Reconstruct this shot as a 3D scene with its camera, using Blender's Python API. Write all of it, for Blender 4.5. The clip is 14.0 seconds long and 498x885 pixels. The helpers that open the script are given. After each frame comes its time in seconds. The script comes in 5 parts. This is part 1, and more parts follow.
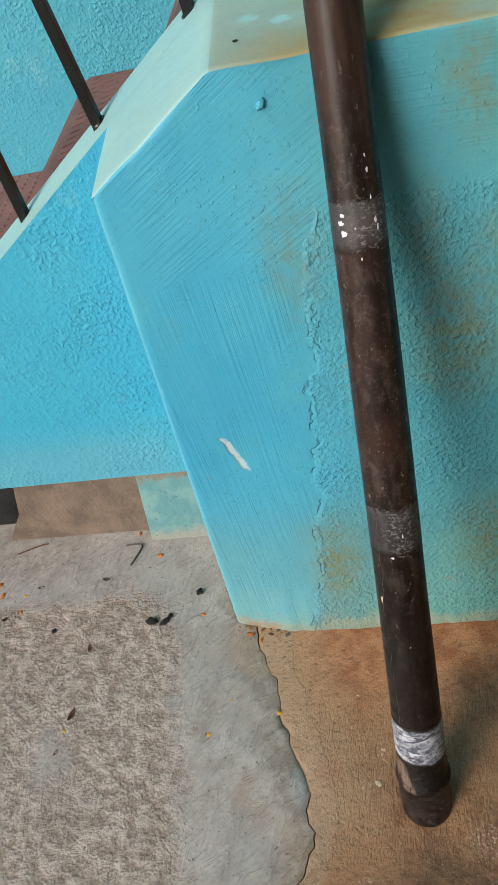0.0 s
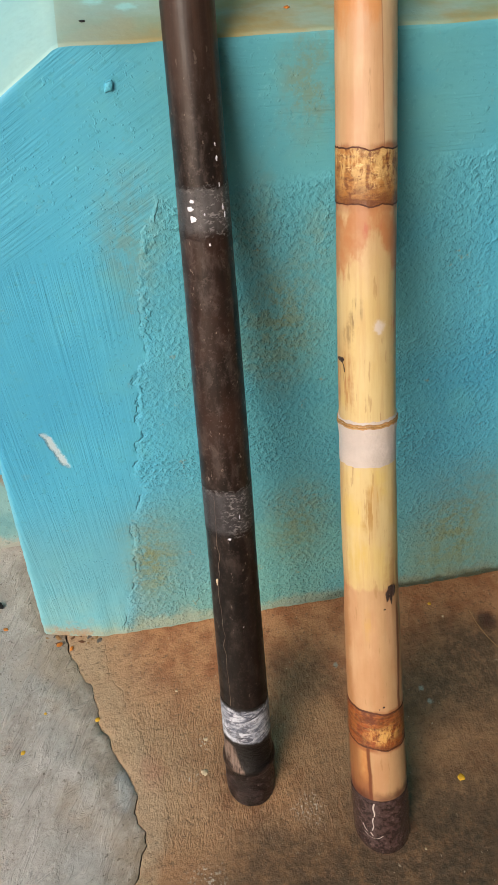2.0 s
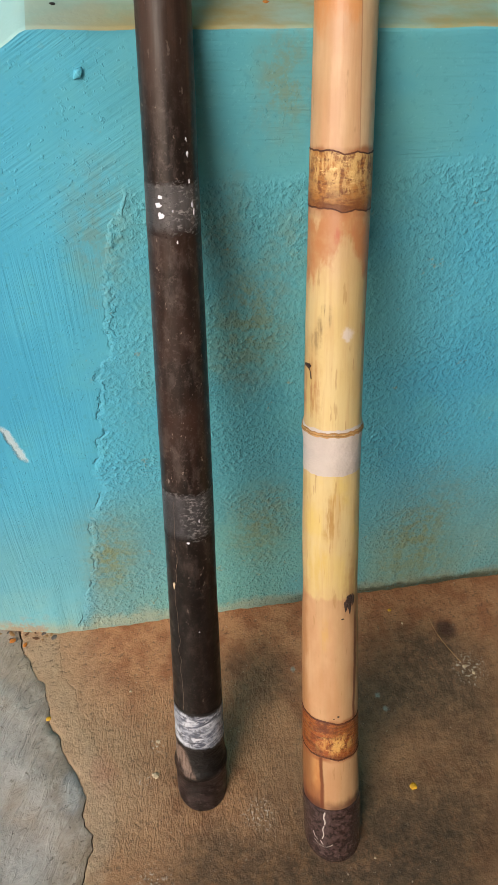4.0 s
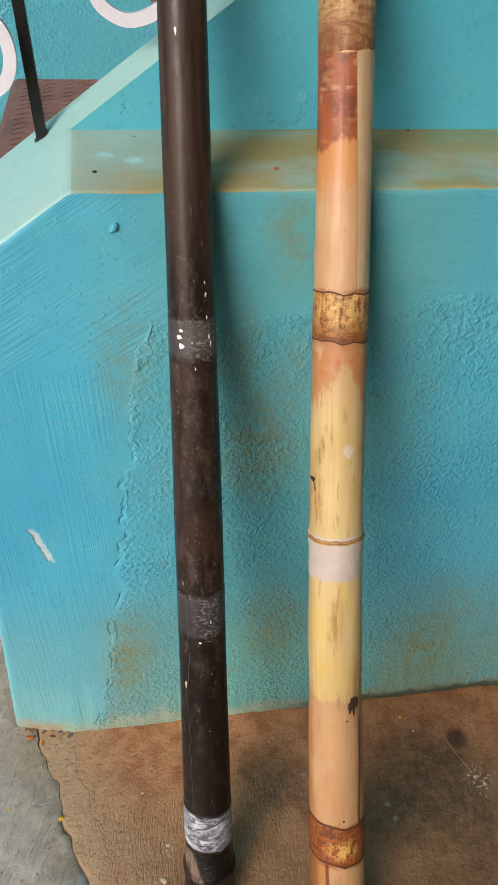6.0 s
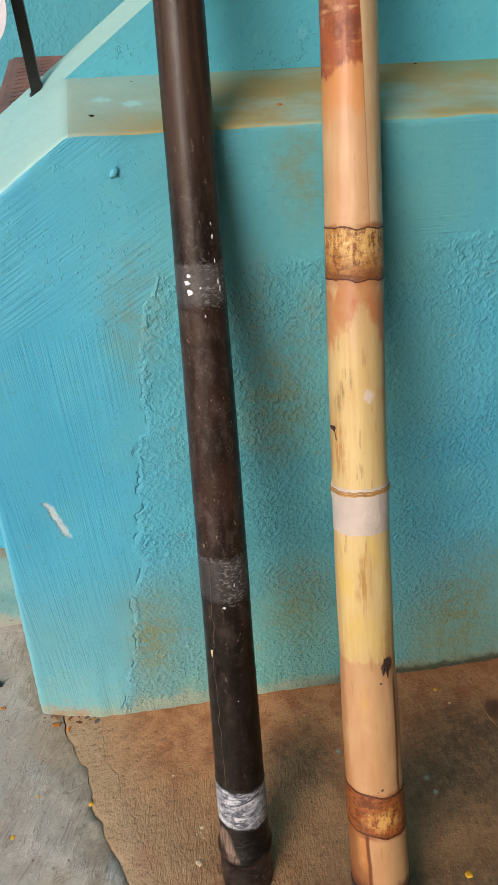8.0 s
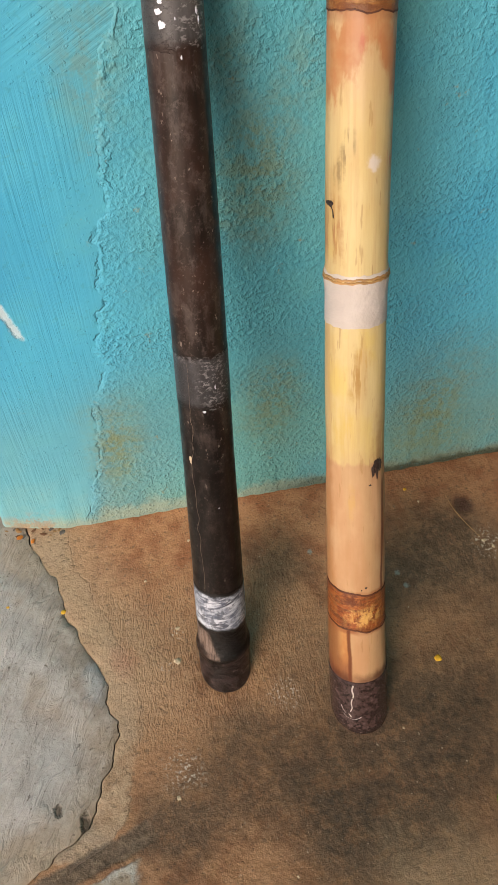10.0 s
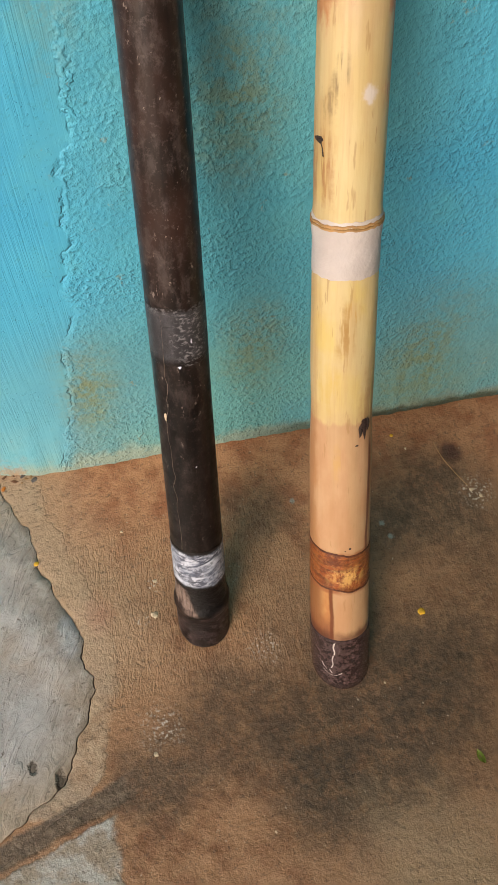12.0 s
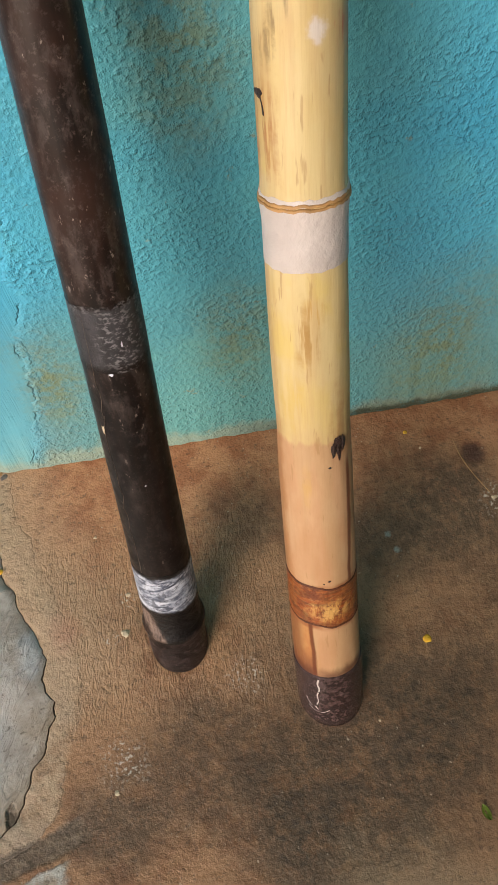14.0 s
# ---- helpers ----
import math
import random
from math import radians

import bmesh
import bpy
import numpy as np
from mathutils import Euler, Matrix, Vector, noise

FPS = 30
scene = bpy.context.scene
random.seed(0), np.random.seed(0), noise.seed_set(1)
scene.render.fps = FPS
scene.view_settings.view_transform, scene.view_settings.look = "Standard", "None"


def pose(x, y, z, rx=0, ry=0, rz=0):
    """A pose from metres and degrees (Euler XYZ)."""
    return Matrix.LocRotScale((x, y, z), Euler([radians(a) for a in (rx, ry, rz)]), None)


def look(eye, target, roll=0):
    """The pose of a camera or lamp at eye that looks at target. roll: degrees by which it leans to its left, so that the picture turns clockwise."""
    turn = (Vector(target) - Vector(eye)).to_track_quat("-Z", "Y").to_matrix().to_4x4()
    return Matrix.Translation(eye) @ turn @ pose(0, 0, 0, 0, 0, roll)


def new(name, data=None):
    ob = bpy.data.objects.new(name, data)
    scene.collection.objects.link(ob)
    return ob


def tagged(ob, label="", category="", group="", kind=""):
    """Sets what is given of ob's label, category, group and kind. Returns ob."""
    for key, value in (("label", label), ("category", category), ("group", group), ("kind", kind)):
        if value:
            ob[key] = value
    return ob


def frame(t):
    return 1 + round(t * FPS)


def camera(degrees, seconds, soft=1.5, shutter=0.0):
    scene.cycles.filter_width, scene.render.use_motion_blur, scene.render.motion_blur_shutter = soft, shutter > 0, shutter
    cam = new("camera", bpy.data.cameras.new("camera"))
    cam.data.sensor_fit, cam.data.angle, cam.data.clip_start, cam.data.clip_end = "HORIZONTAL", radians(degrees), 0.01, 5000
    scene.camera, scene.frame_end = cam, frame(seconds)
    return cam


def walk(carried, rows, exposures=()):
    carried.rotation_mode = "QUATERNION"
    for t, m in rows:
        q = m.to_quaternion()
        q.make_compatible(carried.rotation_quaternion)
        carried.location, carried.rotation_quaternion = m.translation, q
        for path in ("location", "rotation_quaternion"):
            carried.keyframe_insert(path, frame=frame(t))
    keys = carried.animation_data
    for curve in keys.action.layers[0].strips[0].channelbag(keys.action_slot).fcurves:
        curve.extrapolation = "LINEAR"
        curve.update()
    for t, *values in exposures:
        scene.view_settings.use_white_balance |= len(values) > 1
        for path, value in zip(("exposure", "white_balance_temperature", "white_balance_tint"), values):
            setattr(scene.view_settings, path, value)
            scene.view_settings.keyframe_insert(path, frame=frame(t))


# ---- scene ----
cam = camera(35.4, 14.0)
PATH = [
    (0, (0.435, -0.98, 1.671), (0.06, 0.375, 0.248), -17.0),
    (0.5, (0.404, -0.893, 1.675), (0.177, 0.467, 0.227), -11.0),
    (1, (0.368, -0.849, 1.68), (0.315, 0.542, 0.245), -6.2),
    (1.5, (0.283, -0.98, 1.672), (0.387, 0.401, 0.229), -3.9),
    (2, (0.288, -1.03, 1.658), (0.558, 0.329, 0.216), 0.4),
    (2.5, (0.303, -1.008, 1.621), (0.63, 0.321, 0.163), 2.7),
    (2.7, (0.313, -0.988, 1.615), (0.667, 0.31, 0.135), 4.5),
    (4.8, (0.303, -1.03, 1.694), (0.626, 0.36, 0.293), 5.2),
    (5, (0.304, -1.039, 1.703), (0.591, 0.374, 0.317), 4.1),
    (5.5, (0.312, -1.057, 1.711), (0.604, 0.403, 0.375), 3.7),
    (6, (0.315, -1.073, 1.734), (0.61, 0.446, 0.468), 3.5),
    (6.5, (0.311, -1.105, 1.751), (0.595, 0.487, 0.573), 2.6),
    (7, (0.313, -1.119, 1.741), (0.589, 0.52, 0.628), 1.2),
    (7.5, (0.312, -1.113, 1.697), (0.581, 0.535, 0.596), 0.3),
    (8, (0.317, -1.088, 1.641), (0.567, 0.447, 0.385), -0.3),
    (8.5, (0.304, -1.057, 1.603), (0.578, 0.314, 0.173), 1.2),
    (9, (0.292, -1.039, 1.574), (0.624, 0.242, 0.074), 3.4),
    (9.2, (0.285, -1.034, 1.571), (0.622, 0.233, 0.06), 3.4),
    (11.3, (0.247, -0.931, 1.468), (0.617, 0.059, -0.23), 6.8),
    (11.5, (0.265, -0.922, 1.475), (0.637, 0.064, -0.225), 7.1),
    (12, (0.292, -0.913, 1.5), (0.646, 0.076, -0.203), 6.8),
    (12.5, (0.319, -0.883, 1.475), (0.638, 0.106, -0.233), 5.6),
    (13, (0.319, -0.866, 1.463), (0.597, 0.12, -0.255), 4.0),
    (13.5, (0.353, -0.849, 1.43), (0.58, 0.118, -0.306), 1.8),
    (14, (0.465, -0.786, 1.384), (0.655, 0.145, -0.375), 0.6),
]
SIZE = 0.8      # the plan's units in metres: a stair rise of 0.18 m
walk(cam, [(t, look(Vector(eye) * SIZE, Vector(target) * SIZE, roll)) for t, eye, target, roll in PATH],
     [(0, -0.12, 6300, 10), (1.0, -0.10, 6450, 11), (1.5, -0.02, 6650, 12), (2.5, 0.0, 6800, 14), (5, -0.09, 6650, 12), (7, -0.11, 6650, 12), (8, -0.10, 6800, 14), (9, 0.02, 6800, 14), (11.5, 0.04, 6700, 14), (14, 0.03, 6500, 13)])

# ---- light ----
world = bpy.data.worlds.new("sky")
scene.world = world
world.use_nodes = True
wn, wl = world.node_tree.nodes, world.node_tree.links
sky = wn.new("ShaderNodeTexSky")
sky.sky_type, sky.sun_disc = "NISHITA", False
sky.sun_elevation, sky.sun_rotation, sky.altitude = radians(28), radians(220), 100
sky.air_density, sky.dust_density = 1.0, 3.0
wn["Background"].inputs["Strength"].default_value = 0.15
wl.new(sky.outputs["Color"], wn["Background"].inputs["Color"])
sun = new("sun", bpy.data.lights.new("sun", "SUN"))
sun.data.energy, sun.data.angle, sun.data.color = 2.75, radians(32), (1.0, 0.93, 0.875)
sun.matrix_world = look((-2.1, -3.0, 2.9), (0.4, 0, 0.8))


# ---- materials ----
class Nodes:
    """A short hand for node materials."""

    def __init__(self, name):
        self.mat = bpy.data.materials.new(name)
        self.mat.use_nodes = True
        self.tree = self.mat.node_tree
        self.out = self.tree.nodes["Principled BSDF"]
        self.where = self.node("ShaderNodeTexCoord").outputs["Object"]

    def node(self, kind, **values):
        n = self.tree.nodes.new(kind)
        for key, value in values.items():
            setattr(n, key, value)
        return n

    def put(self, socket, value):
        if isinstance(value, bpy.types.NodeSocket):
            self.tree.links.new(value, socket)
        elif isinstance(value, tuple) and len(value) == 3 and socket.type == "RGBA":
            socket.default_value = (*value, 1)
        else:
            socket.default_value = value

    def math(self, op, a, b=0.0, c=0.0, clamp=False):
        n = self.node("ShaderNodeMath", operation=op, use_clamp=clamp)
        for s, v in zip(n.inputs, (a, b, c)):
            self.put(s, v)
        return n.outputs[0]

    def add(self, a, b):
        return self.math("ADD", a, b)

    def mul(self, a, b):
        return self.math("MULTIPLY", a, b)

    def xyz(self, vec=None):
        n = self.node("ShaderNodeSeparateXYZ")
        self.put(n.inputs[0], vec or self.where)
        return n.outputs

    def stretched(self, sx, sy, sz, rx=0.0, ry=0.0, rz=0.0):
        turn, n = self.node("ShaderNodeMapping"), self.node("ShaderNodeMapping")
        self.put(turn.inputs["Vector"], self.where)
        turn.inputs["Rotation"].default_value = (radians(rx), radians(ry), radians(rz))
        self.put(n.inputs["Vector"], turn.outputs[0])
        n.inputs["Scale"].default_value = (sx, sy, sz)
        return n.outputs[0]

    def noise(self, scale, detail=4.0, rough=0.55, vec=None, warp=0.0):
        n = self.node("ShaderNodeTexNoise")
        self.put(n.inputs["Vector"], vec or self.where)
        for key, v in (("Scale", scale), ("Detail", detail), ("Roughness", rough), ("Distortion", warp)):
            n.inputs[key].default_value = v
        return n.outputs[0]

    def noise_vec(self, scale, amount):
        n = self.node("ShaderNodeTexNoise")
        self.put(n.inputs["Vector"], self.where)
        n.inputs["Scale"].default_value = scale
        m = self.node("ShaderNodeVectorMath", operation="SCALE")
        self.put(m.inputs[0], n.outputs[1])
        m.inputs["Scale"].default_value = amount
        return m.outputs[0]

    def add_vec(self, v):
        m = self.node("ShaderNodeVectorMath", operation="ADD")
        self.put(m.inputs[0], self.where)
        self.put(m.inputs[1], v)
        return m.outputs[0]

    def cells(self, scale, feature="F1", vec=None, out="Distance"):
        n = self.node("ShaderNodeTexVoronoi", feature=feature)
        self.put(n.inputs["Vector"], vec or self.where)
        n.inputs["Scale"].default_value = scale
        return n.outputs[out]

    def step(self, v, lo, hi, a=0.0, b=1.0):
        """v from lo to hi gives a to b, smoothly."""
        n = self.node("ShaderNodeMapRange", interpolation_type="SMOOTHSTEP")
        for s, x in zip(n.inputs, (v, lo, hi, a, b)):
            self.put(s, x)
        return n.outputs[0]

    def band(self, v, lo, hi, soft):
        return self.mul(self.step(v, lo - soft, lo + soft), self.step(v, hi - soft, hi + soft, 1.0, 0.0))

    def spot(self, x, y, z, r0, r1, squash=(1, 1, 1), wob=0.0):
        """1 within r0 of a place, 0 beyond r1, with a ragged rim."""
        m = self.node("ShaderNodeMapping")
        self.put(m.inputs["Vector"], self.where)
        m.inputs["Scale"].default_value = squash
        m.inputs["Location"].default_value = (-x * squash[0], -y * squash[1], -z * squash[2])
        n = self.node("ShaderNodeVectorMath", operation="LENGTH")
        self.put(n.inputs[0], m.outputs[0])
        d = n.outputs["Value"]
        if wob:
            d = self.add(d, self.mul(self.math("SUBTRACT", self.noise(1.3 / r1, 5, 0.65), 0.5), wob * 2))
        return self.step(d, r0, r1, 1.0, 0.0)

    def curve(self, v, points, x0, x1, y0, y1):
        """A piecewise line through points of (x, y)."""
        n = self.node("ShaderNodeFloatCurve")
        c = n.mapping.curves[0]
        inner = sorted(((x - x0) / (x1 - x0), (y - y0) / (y1 - y0)) for x, y in points)
        c.points[0].location, c.points[1].location = inner[0], inner[-1]
        for q in inner[1:-1]:
            c.points.new(*q)
        for q in c.points:
            q.handle_type = "VECTOR"
        n.mapping.update()
        self.put(n.inputs["Value"], self.mul(self.math("SUBTRACT", v, x0), 1 / (x1 - x0)))
        return self.add(self.mul(n.outputs[0], y1 - y0), y0)

    def centred(self, scale, detail=4.0, rough=0.55, amount=1.0, vec=None):
        return self.mul(self.math("SUBTRACT", self.noise(scale, detail, rough, vec), 0.5), amount)

    def mix(self, f, a, b):
        n = self.node("ShaderNodeMix", data_type="RGBA")
        self.put(n.inputs["Factor"], f)
        self.put(n.inputs[6], a)
        self.put(n.inputs[7], b)
        return n.outputs[2]

    def finish(self, color, rough=0.6, height=None, depth=0.002, metal=0.0, coat=0.0, strength=1.0, specular=0.5):
        self.put(self.out.inputs["Base Color"], color)
        self.put(self.out.inputs["Roughness"], rough)
        self.put(self.out.inputs["Metallic"], metal)
        self.put(self.out.inputs["Specular IOR Level"], specular)
        self.put(self.out.inputs["Coat Weight"], coat)
        self.out.inputs["Coat Roughness"].default_value = 0.25
        if height is not None:
            n = self.node("ShaderNodeBump")
            n.inputs["Distance"].default_value, n.inputs["Strength"].default_value = depth, strength
            self.put(n.inputs["Height"], height)
            self.put(self.out.inputs["Normal"], n.outputs[0])
        return self.mat


SCUFF = (-0.394, 0.986)
BLUE, OCHRE, DAMP = (0.050, 0.355, 0.56), (0.30, 0.23, 0.085), (0.125, 0.265, 0.255)


def blue_plaster(name, pedestal):
    """Turquoise limewash on hand-thrown plaster: brushed near the free end, coarse further on."""
    n = Nodes(name)
    x, y, z = n.xyz()
    big, mid, fine = n.noise(2.2, 3), n.noise(9, 5, 0.6), n.noise(55, 6, 0.65)
    color = n.mix(n.step(big, 0.35, 0.65), BLUE, (0.068, 0.405, 0.59))
    color = n.mix(n.mul(n.step(mid, 0.5, 0.75), 0.4), color, (0.10, 0.44, 0.50))
    patches = n.step(n.noise(5, 4, 0.6), 0.40, 0.60)
    nodules = n.mul(n.step(n.noise(120, 2, 0.5), 0.42, 0.78), n.add(n.mul(patches, 0.7), 0.3))
    pebbles = n.step(n.cells(92, "SMOOTH_F1", n.add_vec(n.noise_vec(30, 0.02))), 0.15, 0.62, 1.0, 0.0)
    coarse = n.add(n.mul(n.noise(60, 3, 0.6), 0.85), n.add(n.mul(nodules, 0.50), n.add(n.mul(pebbles, 0.16), n.mul(n.noise(170, 3, 0.6), 0.20))))
    if pedestal:
        wob = n.add(n.mul(n.math("SUBTRACT", n.noise(7, 5, 0.65), 0.5), 0.10), n.mul(n.math("SUBTRACT", n.noise(40, 3, 0.6), 0.5), 0.03))
        edge = n.add(n.add(n.mul(z, -0.13), x), wob)
        rough_x = n.step(edge, 0.195, 0.215)
        rough_z = n.step(n.add(n.add(z, n.mul(x, -0.06)), n.mul(wob, 0.7)), 1.055, 1.085, 1.0, 0.0)
        coarse_part = n.mul(rough_x, rough_z)
        strokes_v = n.noise(1.0, 3, 0.6, n.stretched(170, 60, 3.2, 0, 3, 0))
        strokes_d = n.noise(1.0, 3, 0.6, n.stretched(6, 60, 170, 0, 33, 0))
        strokes_h = n.noise(1.0, 3, 0.6, n.stretched(5, 60, 210, 0, 0, 0))
        high = n.step(n.add(z, n.mul(wob, 1.2)), 0.98, 1.05)
        slanted = n.mul(high, n.step(x, 0.34, 0.42, 1.0, 0.0))
        strokes = n.mix(high, strokes_v, strokes_h)
        strokes = n.mix(slanted, strokes, strokes_d)
        faint = n.step(n.noise(6, 3), 0.38, 0.58, 0.22, 1.0)
        dots = n.mul(n.step(n.noise(125, 2, 0.5), 0.58, 0.74), n.step(n.noise(5, 3), 0.48, 0.58, 0.2, 1.0))
        strokes = n.add(n.mul(n.step(strokes, 0.30, 0.70), faint), n.mul(dots, 1.1))
        height = n.mix(coarse_part, n.mul(strokes, 0.064), n.add(n.mul(coarse, 0.38), 0.02))
        crack = n.math("ABSOLUTE", n.math("SUBTRACT", edge, 0.2))
        crack = n.mul(n.step(crack, 0.0, 0.006, 1.0, 0.0), n.mul(n.step(n.noise(12, 2), 0.46, 0.56), n.step(z, 1.0, 1.06, 1.0, 0.0)))
        ridge = n.mul(n.band(edge, 0.202, 0.211, 0.003), n.mul(n.step(n.noise(17, 3), 0.44, 0.56), rough_z))
        height = n.add(n.math("SUBTRACT", height, n.mul(crack, 0.34)), n.mul(ridge, 0.22))
        color = n.mix(n.mul(strokes_h, n.mul(high, 0.25)), color, (0.12, 0.47, 0.55))
        damp = n.step(n.add(z, n.centred(4.5, 5, 0.6, 0.6)), 0.02, 0.60, 1.0, 0.0)
        pale_damp = n.mix(n.step(mid, 0.4, 0.65), (0.15, 0.40, 0.43), (0.20, 0.40, 0.37))
        color = n.mix(n.mul(damp, n.step(edge, 0.17, 0.25, 0.75, 0.0)), color, pale_damp)
        damp = n.mul(damp, n.step(edge, 0.17, 0.25))
        color = n.mix(n.mul(damp, 0.88), color, n.mix(n.step(mid, 0.4, 0.65), DAMP, (0.175, 0.265, 0.20)))
        # greener plaster; its slight darkening puts the light's fading into the colour
        greener = n.mul(n.step(n.add(x, n.mul(wob, 2.0)), 0.2, 0.5), 0.68)
        color = n.mix(n.mul(greener, n.step(x, 0.72, 0.95, 1.0, 0.30)), color, n.mix(n.step(n.noise(3.2, 4), 0.44, 0.58), (0.085, 0.315, 0.335), (0.115, 0.345, 0.315)))
        for sx, sz, r0, r1, k in ((0.55, 0.84, 0.0, 0.15, 0.7), (0.50, 1.03, 0.0, 0.09, 0.45), (0.60, 0.99, 0.0, 0.09, 0.4), (0.31, 1.03, 0.0, 0.12, 0.45),
                                  (0.275, 0.25, 0.0, 0.14, 0.9), (1.00, 0.17, 0.0, 0.22, 0.8), (0.57, 1.24, 0.0, 0.10, 0.6), (0.60, 0.30, 0.0, 0.16, 0.7)):
            s = n.spot(sx, 0, sz, r0, r1, (1.5, 1, 0.7), r1 * 0.6)
            color = n.mix(n.mul(n.mul(s, k), n.step(n.noise(38, 5, 0.7), 0.40, 0.58, 0.25, 1.0)), color, (0.185, 0.215, 0.095))
        color = n.mix(n.mul(n.mul(n.step(n.noise(23, 5, 0.75), 0.62, 0.70), n.step(z, 1.0, 1.2, 0.55, 0.15)), n.step(x, 0.2, 0.35, 0.25, 1.0)), color, OCHRE)
        base = n.step(n.add(z, n.mul(n.math("SUBTRACT", n.noise(16, 5, 0.6), 0.5), 0.11)), 0.02, 0.05, 1.0, 0.0)
        color = n.mix(n.mul(base, 0.7), color, n.mix(n.step(x, 0.5, 0.75), (0.30, 0.35, 0.26), (0.20, 0.22, 0.15)))
        flaked = n.mul(n.spot(0.08, 0, 0.0, 0.01, 0.13, (1, 1, 1.6), 0.09), n.step(n.noise(30, 5, 0.7), 0.46, 0.54))
        color = n.mix(n.mul(flaked, 0.85), color, (0.36, 0.22, 0.12))
        # mould along the foot, with the dark crevice's shade painted in
        mould_gap = n.mul(n.step(n.add(z, n.mul(n.math("SUBTRACT", n.noise(20, 4), 0.5), 0.05)), 0.014, 0.032, 1.0, 0.0), n.step(n.add(x, n.centred(6, 3, 0.5, 0.3)), 0.60, 0.80))
        color = n.mix(n.mul(mould_gap, 0.85), color, (0.035, 0.042, 0.022))
        rim = n.step(n.add(n.add(n.mul(z, -0.041), x), n.mul(n.math("SUBTRACT", n.noise(30, 3), 0.5), 0.006)), 0.004, 0.008, 1.0, 0.0)
        color = n.mix(n.mul(rim, 0.3), color, (0.20, 0.53, 0.60))
        along = n.add(n.add(x, n.mul(z, 0.295)), n.mul(n.math("SUBTRACT", n.noise(60, 4, 0.7), 0.5), 0.016))
        chip = n.mul(n.band(along, 0.3055, 0.3180, 0.0035), n.band(n.add(z, n.mul(n.math("SUBTRACT", n.noise(45, 3), 0.5), 0.04)), 0.568, 0.654, 0.008))
        color = n.mix(n.mul(chip, 0.85), color, (0.52, 0.62, 0.66))
        height = n.math("SUBTRACT", height, n.mul(chip, 0.25))
    else:
        strokes = n.noise(1.0, 3, 0.6, n.stretched(22, 60, 60, 0, 25, 0))
        lumpy = n.step(n.noise(4, 3), 0.42, 0.58, 0.45, 1.0)
        dots = n.mul(n.step(n.noise(150, 2, 0.5), 0.58, 0.74), n.step(n.noise(5, 4, 0.6), 0.50, 0.60))
        pebbly = n.math("MAXIMUM", n.step(x, 0.02, 0.10, 1.0, 0.0), n.step(y, 0.6, 0.7))
        fine_coat = n.add(n.mul(n.step(strokes, 0.3, 0.7), 0.05), n.mul(dots, 0.13))
        for sx, sz, r in ((SCUFF[0], SCUFF[1], 0.05), (SCUFF[0] - 0.06, SCUFF[1] + 0.03, 0.03)):
            worn = n.mul(n.spot(sx, 1.09, sz, r * 0.2, r, (1.4, 0.2, 0.8), r * 0.7), n.step(n.noise(60, 5, 0.75), 0.46, 0.58))
            color = n.mix(n.mul(worn, 0.6), color, (0.36, 0.62, 0.68))
        color = n.mix(n.mul(n.step(x, -0.02, 0.04, 1.0, 0.0), n.step(y, 0.6, 0.7, 0.6, 0.0)), color, (0.042, 0.40, 0.57))
        height = n.mix(pebbly, fine_coat, n.add(n.mul(n.mul(coarse, lumpy), 0.36), n.mul(strokes, 0.05)))
        color = n.mix(n.step(x, 0.0, 0.12, n.step(y, 0.6, 0.7, 0.0, 0.5), 0.6), color, (0.080, 0.40, 0.47))
        color = n.mix(n.mul(n.step(n.noise(19, 5, 0.7), 0.68, 0.75), 0.6), color, (0.36, 0.33, 0.13))
        low = n.mul(n.band(z, 0.3, 0.52, 0.06), n.step(x, -0.1, 0.0, 1.0, 0.0))
        color = n.mix(n.mul(low, 0.45), color, (0.15, 0.40, 0.48))
        color = n.mix(n.mul(n.step(n.noise(12, 4, 0.7, n.stretched(1, 1, 0.5)), 0.64, 0.7), 0.5), color, (0.16, 0.50, 0.58))
    color = n.mix(n.mul(n.step(n.noise(130, 3, 0.7), 0.60, 0.72), 0.28), color, (0.20, 0.54, 0.60))
    color = n.mix(n.mul(n.step(n.noise(70, 4, 0.7), 0.34, 0.44, 1.0, 0.0), 0.30), color, (0.045, 0.24, 0.29))
    return n.finish(color, n.step(mid, 0.3, 0.7, 0.42, 0.62), height, 0.0075, specular=0.4)


